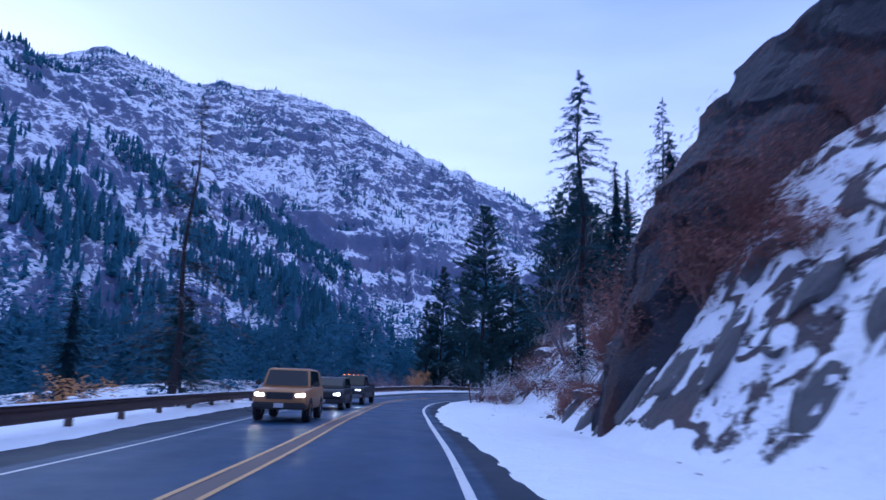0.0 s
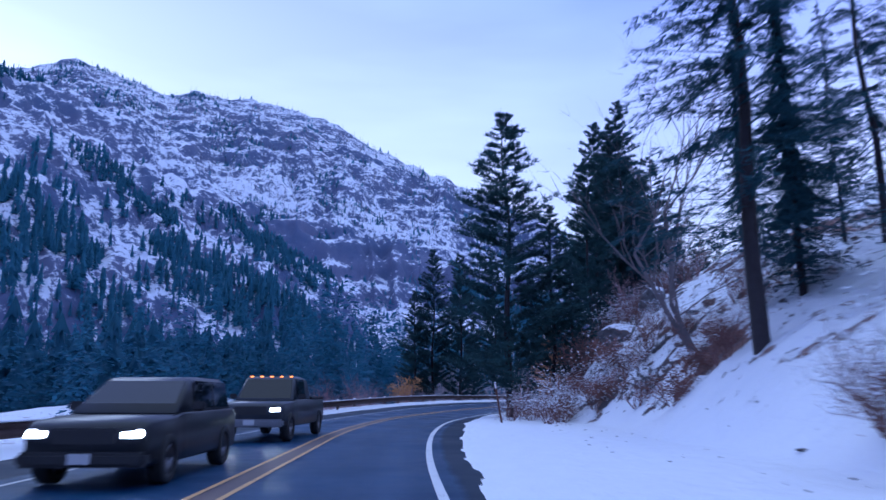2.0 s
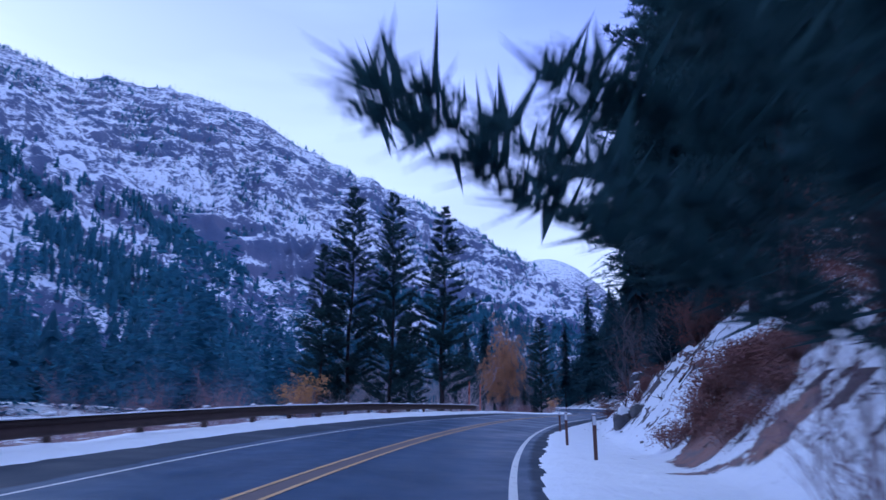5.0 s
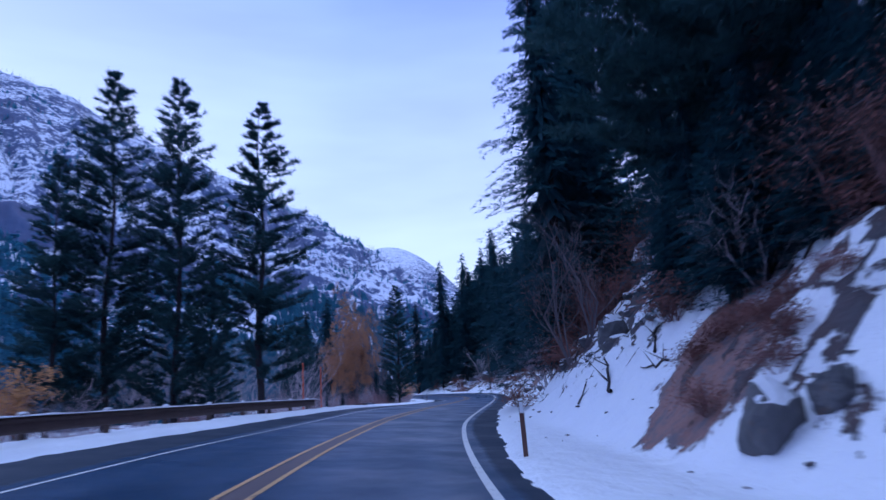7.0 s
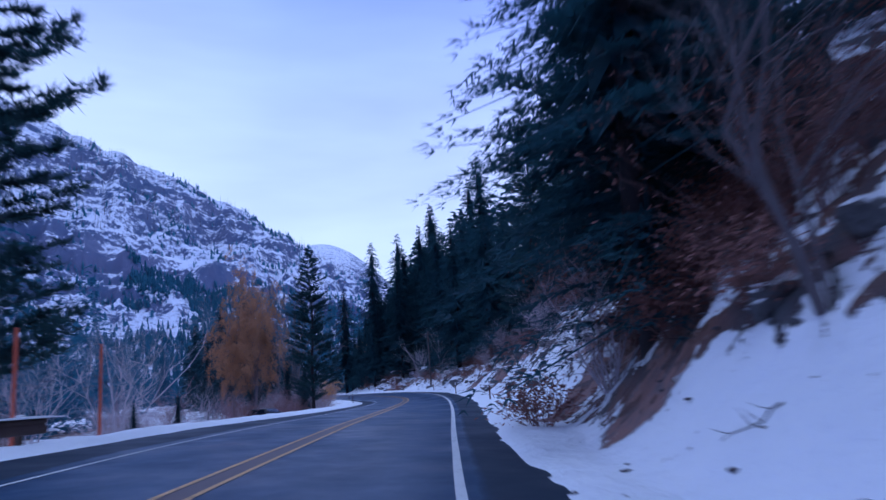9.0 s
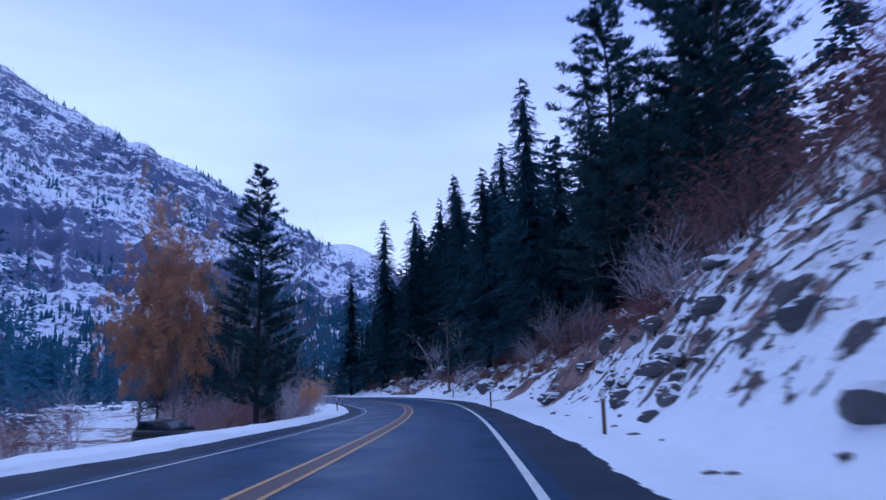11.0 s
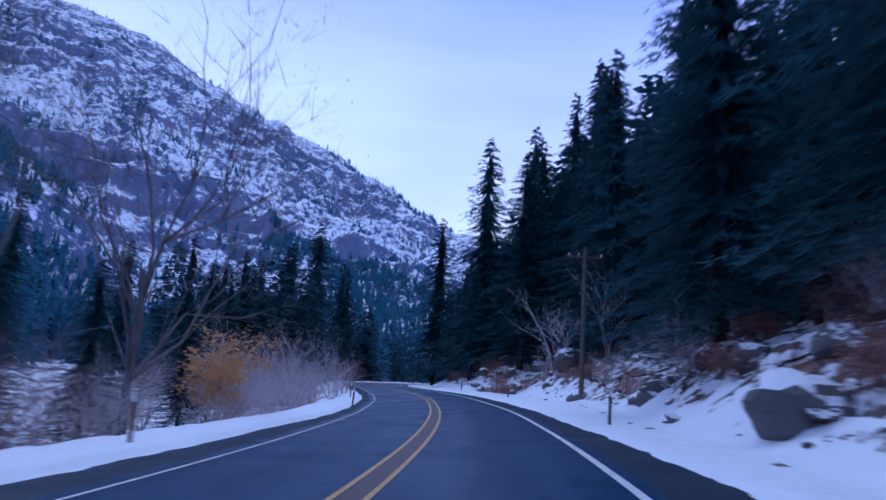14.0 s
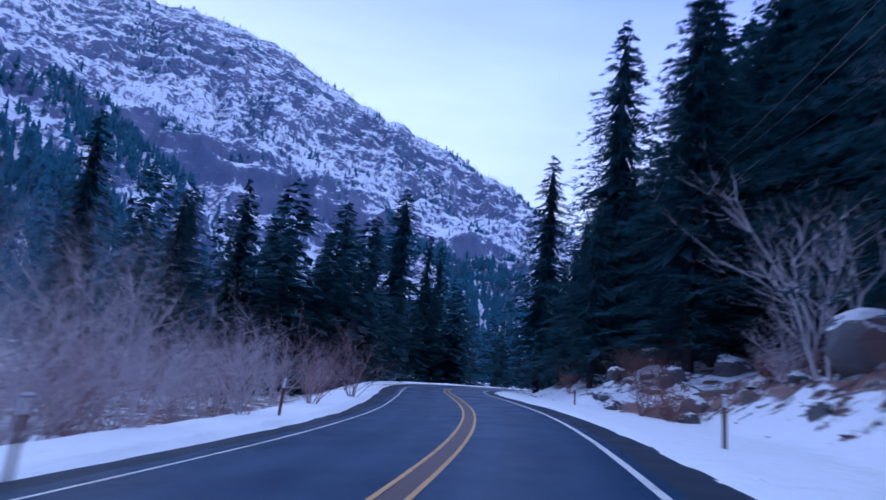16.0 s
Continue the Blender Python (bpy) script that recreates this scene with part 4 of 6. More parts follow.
def belt(n, s0, s1, d0, d1, power):
    """Places left of the road, d0 to d1 metres from it, thicker on the near side."""
    s, d = R.uniform(s0, s1, n), d0 + (d1 - d0) * R.uniform(0, 1, n) ** power
    keep = (s < 62) | (s > 128) | (R.uniform(0, 1, n) < 0.45)
    keep &= (s < 225) | (d > 150) | (R.uniform(0, 1, n) < 0.35)
    s, d = s[keep], d[keep]
    x, y = place_xy(s, -d)
    z = np.where(d < 74, ground_z(s, -d) - 0.5, country_z(x, y) - 1.0)
    return np.stack([x, y, z], 1)


# river flat and the far bank, left of the road
p = belt(330, -10, 330, 40, 96, 1.0)
scatter("far_wood", p, R.uniform(15, 25, len(p)), MID, HAZED_FIR, "dense dark conifer wood along the river flat", 1.1, 1)
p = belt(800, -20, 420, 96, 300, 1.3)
scatter("far_wood", p, R.uniform(20, 32, len(p)), SMALL, HAZED_FIR, "dense dark conifer wood beyond the river", 1.1, 6)


# low wood at the far bend
for _ in range(30):
    plant(RNG.choice(["fir_d", "fir_e"]), RNG.uniform(280, 425), RNG.uniform(9.5, 16), RNG.uniform(12, 20), RNG.uniform(0, 6.28), 0.3, "wood at the bend", RNG.uniform(1.2, 1.6))

# deep in the wood above the road
DEEP = [template(51, 26, 7, 8, 0.056, 0.20), template(52, 24, 7, 8, 0.056, 0.18)]
near_s, near_v, near_h = np.array(deep).T
s = np.concatenate([R.uniform(126, 425, 62), R.uniform(132, 425, 40)])
v = along(s, TOE) + np.concatenate([R.uniform(22, 29, 62), R.uniform(33, 40, 40)])
h = np.concatenate([R.uniform(24, 34, len(s)) * along(s, BACK) * 0.95, near_h])
s, v = np.concatenate([s, near_s]), np.concatenate([v, near_v])
x, y = place_xy(s, v)
scatter("deep_wood", np.stack([x, y, ground_z(s, v) - 0.4], 1), h, DEEP, FIR, "dark fir wood deep behind the roadside trees", 1.15, 8)
s, v = R.uniform(290, 425, 70), R.uniform(-32, -10, 70)
x, y = place_xy(s, v)
scatter("deep_wood", np.stack([x, y, ground_z(s, v) - 0.4], 1), R.uniform(12, 20, 70), DEEP, FIR, "low dark fir wood beside the far bend", 1.3, 9)

# on the spur and the foot of the mountain
p = wood_spots(9000, -500, 330, 420, 640, lambda x, y: (wooded(x, y)[1] + 0.1 > R.uniform(0.05, 0.9, len(x))) & (country_z(x, y) > 2), country_z)
scatter("far_wood", p[:1200], R.uniform(11, 23, len(p[:1200])), SMALL, HAZIER_FIR, "dark conifers thinning out up the snowy slope", 1.0, 2)
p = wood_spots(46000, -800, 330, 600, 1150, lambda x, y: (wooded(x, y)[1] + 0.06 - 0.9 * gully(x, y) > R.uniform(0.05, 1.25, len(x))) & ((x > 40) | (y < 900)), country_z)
scatter("far_wood", p[:9500], R.uniform(5, 15, len(p[:9500])), TINY, HAZIER_FIR, "dark conifers standing among snowy ledges on the spur", 0.85, 7)
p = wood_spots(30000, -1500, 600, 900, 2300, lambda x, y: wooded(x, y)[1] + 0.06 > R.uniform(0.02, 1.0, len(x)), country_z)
scatter("far_wood", p[:7000], R.uniform(6, 14, len(p[:7000])), TINY, HAZIER_FIR, "scattered dark conifers high on the snowy mountain", 0.85, 3)

# burnt snags along the crest
spike = (np.array([(0.02, 0, 0), (-0.01, 0.017, 0), (-0.01, -0.017, 0), (0.006, 0, 0.6), (0.0, 0.0, 1.0)]), np.array([(0, 1, 4), (1, 2, 4), (2, 0, 4)]))
p = wood_spots(9000, -1400, 700, 1200, 2400, lambda x, y: country_z(x, y) > 260, country_z)
scatter("burnt_snags", p, R.uniform(10, 22, len(p)), [spike], BARK, "thin burnt tree trunks standing on the snowy ridge", 1.0, 4)

# ---- stone ----
def boulder_mesh(name, seed, sub=3, planes=15, rough=0.13, mat=None, squash=(1, 1, 0.7)):
    """A faceted stone: a ball cut by random planes, then roughened."""
    rng = random.Random(seed)
    bm = bmesh.new()
    bmesh.ops.create_icosphere(bm, subdivisions=sub, radius=1.0)
    cuts = []
    for _ in range(planes):
        d = Vector((rng.gauss(0, 1), rng.gauss(0, 1), rng.gauss(0, 0.8))).normalized()
        cuts.append((d, rng.uniform(0.55, 0.9)))
    for v in bm.verts:
        d = v.co.normalized()
        r = 1.0
        for n, h in cuts:
            c = d.dot(n)
            if c > 0.05:
                r = min(r, h / c)
        r *= 1 + rough * noise.noise(d * 2.5 + Vector((seed, 0, 0))) + 0.5 * rough * noise.noise(d * 7 + Vector((0, seed, 0)))
        v.co = Vector((d.x * r * squash[0], d.y * r * squash[1], d.z * r * squash[2]))
    me = bpy.data.meshes.new(name)
    bm.to_mesh(me)
    bm.free()
    me.materials.append(mat or ROCK)
    return me


BOULDERS = [boulder_mesh("boulder", k, 3 if k < 4 else 2, squash=(1, 0.8 + 0.1 * (k % 3), 0.55 + 0.08 * (k % 4))) for k in range(7)]


def boulder(x, y, size, turn=0.0, k=0, sink=0.25, z=None, stretch=(1, 1, 1), label="grey granite boulder capped with snow", tilt=0.0):
    ob = new("boulder", BOULDERS[k % len(BOULDERS)])
    p = spot(x, y)
    ob.matrix_basis = Matrix.LocRotScale((x, y, (p.z if z is None else z) + size * (0.45 - sink)), Euler((tilt, 0, turn)), tuple(size * c for c in stretch))
    return tagged(ob, label, "boulder", "boulders on the bank")


# the dark rock face that stands over the road
def build_cliff():
    cx, cy = place_xy(18.8, 12.9)
    bm = bmesh.new()
    bmesh.ops.create_icosphere(bm, subdivisions=6, radius=1.0)
    turn = Matrix.Rotation(radians(heading(18)), 3, "Z")
    rng = random.Random(9)
    cuts = [(Vector((rng.gauss(0, 1), rng.gauss(0, 1), rng.gauss(0, 0.7))).normalized(), rng.uniform(0.80, 0.97)) for _ in range(70)]
    for v in bm.verts:
        d = v.co.normalized()
        q = Vector((math.copysign(abs(d.x) ** 0.72, d.x), math.copysign(abs(d.y) ** 0.78, d.y), math.copysign(abs(d.z) ** 0.75, d.z)))
        # flat broken faces
        q *= min([1.0] + [h / max(d.dot(n), 0.05) / q.length for n, h in cuts if d.dot(n) * q.length > h])
        q = Vector((q.x * 7.6, q.y * 7.0, q.z * 17.0))
        q.x += 0.27 * max(q.z, 0)
        low = min(1.0, max(0.0, (7.0 - q.z) / 6.0))
        q.x += 0.9 * low * low * (3 - 2 * low) + 0.42 * (4.0 - q.y)
        block = noise.cell(Vector((q.x * 0.32 + q.z * 0.12, q.y * 0.32, q.z * 0.22)))
        fine = noise.fractal(Vector((q.x * 0.5, q.y * 0.5, q.z * 0.8)), 1.0, 2.0, 4)
        crack = abs(noise.noise(Vector((q.x * 0.25 + q.z * 0.22, q.y * 0.25 + 5, q.z * 0.12))))
        v.co = turn @ (q + d * (0.22 * block + 0.20 * fine - 1.0 * max(0, 0.10 - crack) / 0.10))
    me = bpy.data.meshes.new("rock_face")
    bm.to_mesh(me)
    bm.free()
    me.materials.append(CLIFF)
    ob = new("rock_face", me)
    ob.location = (float(cx), float(cy), 0.5)
    return tagged(ob, "massive dark granite rock face rising over the roadside snow", "rock face")


def build_cliff_rock(nt, p):
    n = tex_noise(nt, 0.25, 7, 0.65)
    col = mix(nt, n, (0.018, 0.021, 0.034), (0.060, 0.066, 0.092))
    col = mix(nt, ramp(nt, tex_noise(nt, 0.5, 6, 0.7, (1, 1, 0.3)), grey(0.50, 0.64)), col, (0.080, 0.036, 0.033))
    snow = ramp(nt, mathn(nt, "ADD", upward(nt), mathn(nt, "MULTIPLY", tex_noise(nt, 1.1, 5), 0.6)), grey(1.0, 1.1))
    nt.links.new(mix(nt, snow, col, (0.80, 0.81, 0.85)), p.inputs["Base Color"])
    p.inputs["Roughness"].default_value = 0.75
    bump(nt, p, mathn(nt, "ADD", n, mathn(nt, "ADD", tex_noise(nt, 1.1, 8, 0.75), tex_noise(nt, 4.0, 7, 0.7))), 1.0, 0.30)


CLIFF = material("dark_granite", build_cliff_rock)
build_cliff()

SR = random.Random(77)
# stones that stand out
for x, y, size, turn, k, tilt in [
    (58.2, 196.4, 1.25, 0.3, 2, 0.0), (60.6, 197.6, 0.9, 1.2, 0, 0.2), (62.5, 203.0, 0.9, 2.2, 3, 0.0),
    (74.4, 240.6, 1.9, 0.4, 1, 0.0), (78.6, 258.0, 1.35, 0.9, 2, 0.0), (75.6, 258.7, 1.0, 2.0, 3, 0.1), (72.6, 259.8, 0.8, 0.2, 0, 0.2), (73.6, 251.8, 0.9, 1.7, 1, 0.1),
    (79.6, 272.0, 1.6, 0.6, 3, 0.0), (83.0, 276.0, 1.5, 1.6, 1, 0.1), (74.4, 244.8, 0.5, 0.6, 2, 0.2), (77.0, 262.5, 0.8, 2.6, 0, 0.1), (71.2, 238.6, 0.55, 1.1, 3, 0.2), (75.8, 268.5, 0.9, 0.4, 1, 0.2), (80.6, 263.5, 1.2, 2.2, 0, 0.0),
    (9.6, 62.5, 1.2, 0.3, 2, -0.2), (12.0, 63.4, 1.4, 1.2, 3, 0.0), (8.4, 54.5, 1.0, 0.6, 0, 0.0), (13.9, 94.8, 0.55, 0.8, 3, 0.3), (20.4, 109.5, 0.9, 0.2, 3, 0.2),
    (22.6, 112.6, 0.7, 0.9, 2, 0.0), (56.2, 172.6, 1.5, 0.9, 0, 0.1), (53.6, 169.9, 1.1, 0.1, 2, 0.0), (55.8, 167.0, 1.3, 2.1, 1, 0.2), (50.6, 168.0, 0.8, 1.1, 3, 0.0),
    (66.5, 210.5, 1.0, 0.2, 1, 0.0), (68.4, 214.0, 0.9, 1.3, 2, 0.1), (63.0, 209.0, 0.8, 2.2, 0, 0.0), (64.0, 206.0, 1.0, 0.5, 3, 0.1),
]:
    boulder(x, y, size, turn, k, tilt=tilt)


# broken rock on the bank beside the post
for x, y, size, turn, k, tilt in [(46.9, 158.2, 0.60, 0.4, 0, 0.2), (46.0, 158.2, 0.55, 1.4, 2, -0.2), (43.5, 156.6, 0.62, 2.4, 1, 0.3), (43.3, 158.2, 0.60, 0.2, 3, 0.1), (39.6, 151.5, 0.42, 1.0, 2, 0.3), (39.7, 152.4, 0.40, 2.2, 0, 0.0),
                                  (42.5, 154.2, 0.40, 0.7, 1, 0.2), (44.0, 154.1, 0.55, 1.8, 3, -0.3), (47.2, 160.5, 0.62, 2.8, 2, 0.1), (45.3, 160.5, 0.45, 0.9, 0, 0.4), (41.3, 152.9, 0.45, 2.0, 1, -0.1), (45.2, 155.6, 0.75, 0.5, 2, 0.2)]:
    boulder(x, y, size, turn, k, 0.30, stretch=(1.3, 0.8, 0.9), label="angular grey granite block half sunk in snow", tilt=tilt)

boulder(33.4, 120.6, 4.2, 0.5, 0, 0.46, stretch=(1.15, 0.9, 0.9), label="huge dark boulder with snow on its ledges")
boulder(30.6, 119.4, 1.6, 1.5, 1, 0.4, stretch=(1.3, 0.8, 0.9))
boulder(13.5, 95.7, 0.75, 0.8, 2, 0.3, stretch=(1.1, 0.8, 1.3), label="smooth grey wedge of rock at the foot of the bank", tilt=0.2)


def rib(s, v, length, width, k, lean=52.0):
    """A slab of rock that runs up the bank through the snow."""
    x, y = (float(c) for c in place_xy(s, v))
    ob = new("rock_slab", BOULDERS[k % len(BOULDERS)])
    ob.matrix_basis = Matrix.LocRotScale(spot(x, y) - Vector((0, 0, 0.15)), Euler((radians(SR.uniform(-14, 14)), -radians(lean), radians(heading(s) + SR.uniform(-22, 10)))), (length, width, width * 0.85))
    tagged(ob, "dark granite slab breaking through the snow of the bank", "rock slab", "rock slabs on the bank")


for k, (s, v, length, width) in enumerate([(25.4, 8.9, 1.3, 0.75), (22.6, 8.9, 1.5, 0.7), (20.4, 8.9, 1.4, 0.5), (18.6, 9.2, 1.6, 0.6), (28.0, 9.4, 0.9, 0.6), (16.6, 9.4, 1.5, 0.55), (14.6, 9.6, 1.7, 0.6), (11.6, 9.7, 1.4, 0.8), (10.6, 10.6, 1.2, 0.7),
                                             (13.2, 10.8, 1.2, 0.6), (15.4, 10.9, 1.0, 0.6), (31.0, 9.9, 0.8, 0.5), (33.0, 9.2, 0.6, 0.4), (12.4, 12.0, 1.2, 0.6), (9.0, 11.4, 1.0, 0.7), (24.0, 9.9, 1.0, 0.6)]):
    rib(s, v, length, width, k)


def near_spots(n, s0, s1, out0, out1, power=1.0):
    for _ in range(n):
        s = SR.uniform(s0, s1)
        v = float(along(s, TOE)) + out0 + (out1 - out0) * SR.random() ** power
        x, y = place_xy(s, v)
        yield float(x), float(y)


for n, s0, s1, a, b, low, high in [(10, 8, 26, 0.6, 6, 0.3, 0.7), (12, 56, 76, 0.5, 7, 0.3, 0.8), (14, 112, 130, 2.5, 8, 0.3, 0.8), (44, 152, 206, 1.0, 9, 0.25, 0.8), (46, 206, 300, 0.5, 10, 0.3, 0.9)]:
    for x, y in near_spots(n, s0, s1, a, b):
        boulder(x, y, SR.uniform(low, high), SR.uniform(0, 6.3), SR.randrange(7), 0.36, stretch=(SR.uniform(0.9, 1.6), SR.uniform(0.6, 1.0), SR.uniform(0.6, 1.0)), tilt=SR.uniform(-0.5, 0.5))

# loose stones and clods on the snow, joined
def loose_stones():
    bm = bmesh.new()
    bmesh.ops.create_icosphere(bm, subdivisions=1, radius=1.0)
    tv = np.array([tuple(v.co * (0.8 + 0.35 * noise.noise(v.co * 3))) for v in bm.verts])
    tf = np.array([[v.index for v in f.verts] for f in bm.faces])
    bm.free()
    spots, sizes = [], []
    for n, s0, s1, a, b, low, high, power in [(90, 2, 40, -0.6, 6, 0.04, 0.14, 0.7), (70, 84, 140, -0.5, 9, 0.04, 0.13, 0.7), (70, 106, 134, -1.5, 5, 0.03, 0.10, 1.0), (240, 140, 210, -0.8, 8, 0.04, 0.16, 0.8), (220, 210, 300, -0.8, 8, 0.04, 0.16, 0.8), (50, 30, 80, -3, 2, 0.02, 0.06, 1)]:
        for x, y in near_spots(n, s0, s1, a, b, power):
            spots.append(spot(x, y))
            sizes.append(SR.uniform(low, high))
    V, F = [], []
    for i, (p, z) in enumerate(zip(spots, sizes)):
        sc = np.array([z * SR.uniform(0.8, 2.4), z * SR.uniform(0.6, 1.4), z * SR.uniform(0.3, 0.7)])
        V.append(tv * sc + np.array(p))
        F.append(tf + i * len(tv))
    me = mesh_of("loose_stones", np.vstack(V), np.vstack(F), EARTH_STONE)
    tagged(new("loose_stones", me), "small dark stones and clods scattered over the snow", "stones", kind="stuff")


EARTH_STONE = plain("earthy_stone", (0.085, 0.075, 0.078), 0.9, vary=0.5, scale=2, relief=0.02)
loose_stones()


# ---- shrubs and bare trees ----
def branches(rng, stems, height, spread, depth, splits, base_r, curl=0.25, sides=3, lean=(0, 0)):
    """Verts and faces of bare stems that fork into thin twigs; also the twig tips."""
    V, F, tips = ([], []), ([], []), []

    def grow(p, d, length, r, level):
        steps = (3, 2, 2, 1, 1)[level]
        path, q = [p], p.copy()
        for k in range(steps):
            d = (d + Vector((rng.gauss(0, curl), rng.gauss(0, curl), rng.gauss(0.05, curl * 0.6)))).normalized()
            q = q + d * (length / steps)
            path.append(q.copy())
        end = r * (0.55 if level < depth else 0.25)
        if level < (3 if base_r > 0.12 else 2):
            v, f = tube(path, [r + (end - r) * k / steps for k in range(steps + 1)], sides)
        else:
            # fine twigs: slim blades
            w = d.orthogonal().normalized() * r * 1.9
            w = Matrix.Rotation(rng.uniform(0, 3.14), 3, d) @ w
            v = [path[0] - w, path[0] + w]
            f = []
            for c in path[1:-1]:
                v += [c - w * 0.8, c + w * 0.8]
                f.append((len(v) - 4, len(v) - 3, len(v) - 1, len(v) - 2))
            v.append(path[-1])
            f.append((len(v) - 3, len(v) - 2, len(v) - 1))
        k = 0 if level == 0 else 1
        n = len(V[k])
        V[k].extend(v)
        F[k].extend(tuple(i + n for i in face) for face in f)
        if level >= depth:
            tips.append((path[-1], d))
            return
        for k in range(splits[level]):
            at = path[rng.randrange(1, len(path))]
            e = (d + Vector((rng.gauss(0, 0.55), rng.gauss(0, 0.55), rng.gauss(0.1, 0.35)))).normalized()
            grow(at, e, length * rng.uniform(0.5, 0.8), end * rng.uniform(0.55, 0.9), level + 1)

    for k in range(stems):
        a = rng.uniform(0, 6.283)
        t = rng.uniform(0.1, 1.0) * spread
        d = Vector((math.cos(a) * t + lean[0], math.sin(a) * t + lean[1], 1)).normalized()
        grow(Vector((math.cos(a) * 0.15, math.sin(a) * 0.15, -0.1)) if stems > 1 else Vector((0, 0, -0.3)), d, height * rng.uniform(0.38, 0.55), base_r * rng.uniform(0.6, 1.1), 0)
    return V, F, tips


def leaf_bits(rng, tips, per, size, reach, flat=0.5):
    V, F = [], []
    for p, d in tips:
        for _ in range(per):
            c = p + Vector((rng.gauss(0, reach), rng.gauss(0, reach), rng.gauss(0, reach * 0.8)))
            u = Vector((rng.gauss(0, 1), rng.gauss(0, 1), rng.gauss(0, flat))).normalized() * size * rng.uniform(0.5, 1.3)
            w = u.orthogonal().normalized() * size * rng.uniform(0.25, 0.5)
            n = len(V)
            V.extend((c - u, c + w * 1.6, c + u - w * 0.6))
            F.append((n, n + 1, n + 2))
    return V, F


DARK_TWIG = plain("dark_twigs", (0.15, 0.128, 0.135), 0.85, vary=0.4, scale=3)
BARE = plain("bare_twigs", (0.46, 0.40, 0.42), 0.85, vary=0.4, scale=3)
PALE_TWIG = plain("pale_twigs", (0.46, 0.42, 0.43), 0.85, vary=0.3, scale=3)
RUST_TWIG = plain("rust_twigs", (0.19, 0.105, 0.097), 0.85, vary=0.45, scale=2)
RUST_LEAF = plain("rust_leaves", (0.21, 0.095, 0.078), 0.8, vary=0.5, scale=1.5)
OCHRE_LEAF = plain("ochre_leaves", (0.52, 0.27, 0.10), 0.8, vary=0.45, scale=1.5)
TAN_LEAF = plain("tan_leaves", (0.40, 0.20, 0.095), 0.8, vary=0.45, scale=1.5)
SNOW_BIT = plain("clinging_snow", (0.78, 0.80, 0.85), 0.7, vary=0.08, scale=2)
ROSE_TWIG = plain("rose_twigs", (0.30, 0.19, 0.20), 0.85, vary=0.4, scale=2)


def shrub(name, seed, label, category, stems, height, spread, depth, splits, r, twig, leaf=None, per=0, size=0.06, reach=0.2, curl=0.25, snow=0, lean=(0, 0)):
    rng = random.Random(seed)
    root = tagged(new(name), label, category)
    v, f, tips = branches(rng, stems, height, spread, depth, splits, r, curl, lean=lean)
    part("trunk" if category == "tree" else "stem_clump", mesh_of("stem", v[0], f[0], twig), root)
    part("branchwork", mesh_of("branchwork", v[1], f[1], twig), root)
    if leaf:
        v, f = leaf_bits(rng, tips if per > 1 else tips[::4], per, size, reach)
        part("foliage", mesh_of("foliage", v, f, leaf), root)
    if snow:
        v, f = leaf_bits(rng, tips, snow, 0.055, 0.12, 0.3)
        tagged(part("snow", mesh_of("snow", v, f, SNOW_BIT), root, "snow clinging to the twigs"), kind="stuff")
    return root


KIND = {
    "rust": shrub("bush", 101, "rust-brown leafless bush on the snowy bank", "bush", 11, 2.6, 0.8, 3, (4, 3, 3), 0.024, RUST_TWIG, RUST_LEAF, 2, 0.05, 0.16),
    "rust_low": shrub("bush", 102, "low rust-red brush over bare earth", "bush", 16, 1.3, 1.3, 2, (5, 4), 0.018, RUST_TWIG, RUST_LEAF, 3, 0.07, 0.18),
    "rose": shrub("bush", 103, "pinkish leafless willow bush beside the road", "bush", 15, 3.4, 0.8, 3, (4, 4, 3), 0.024, ROSE_TWIG, None),
    "grey": shrub("bush", 104, "grey leafless bush with fine twigs", "bush", 13, 3.6, 0.8, 3, (4, 4, 3), 0.030, BARE, None),
    "grey_tall": shrub("bare_tree", 105, "tall grey leafless riverside tree", "tree", 6, 8.5, 0.6, 4, (5, 4, 4, 3), 0.060, BARE, None, curl=0.16),
    "pale_tree": shrub("bare_tree", 106, "small pale leafless tree with forked stems", "tree", 3, 7.0, 0.45, 4, (4, 4, 3, 3), 0.085, PALE_TWIG, None, curl=0.20),
    "lean_tree": shrub("bare_tree", 107, "leaning leafless tree with spreading limbs", "tree", 3, 11.5, 0.30, 4, (5, 4, 3, 3), 0.14, DARK_TWIG, None, curl=0.17, lean=(-0.28, 0.05)),
    "snowy": shrub("bush", 108, "dark brush heavy with clinging snow", "bush", 14, 2.2, 1.0, 3, (4, 4, 3), 0.022, RUST_TWIG, None, snow=1),
    "ochre": shrub("bush", 109, "bush with yellow-orange autumn leaves", "bush", 7, 3.6, 0.06, 3, (4, 4, 2), 0.03, BARE, OCHRE_LEAF, 16, 0.10, 0.2, curl=0.15),
    "ochre_tree": shrub("cottonwood_tree", 110, "cottonwood tree holding orange-brown leaves", "tree", 5, 14.0, 0.15, 4, (5, 4, 4, 2), 0.14, DARK_TWIG, TAN_LEAF, 46, 0.15, 0.34, curl=0.13),
    "thin_leaf": shrub("cottonwood_tree", 111, "tall bare cottonwood with a few yellow leaves", "tree", 2, 17.0, 0.16, 4, (6, 5, 4, 3), 0.24, DARK_TWIG, OCHRE_LEAF, 2, 0.07, 0.12, curl=0.16),
}
STOOD = set()


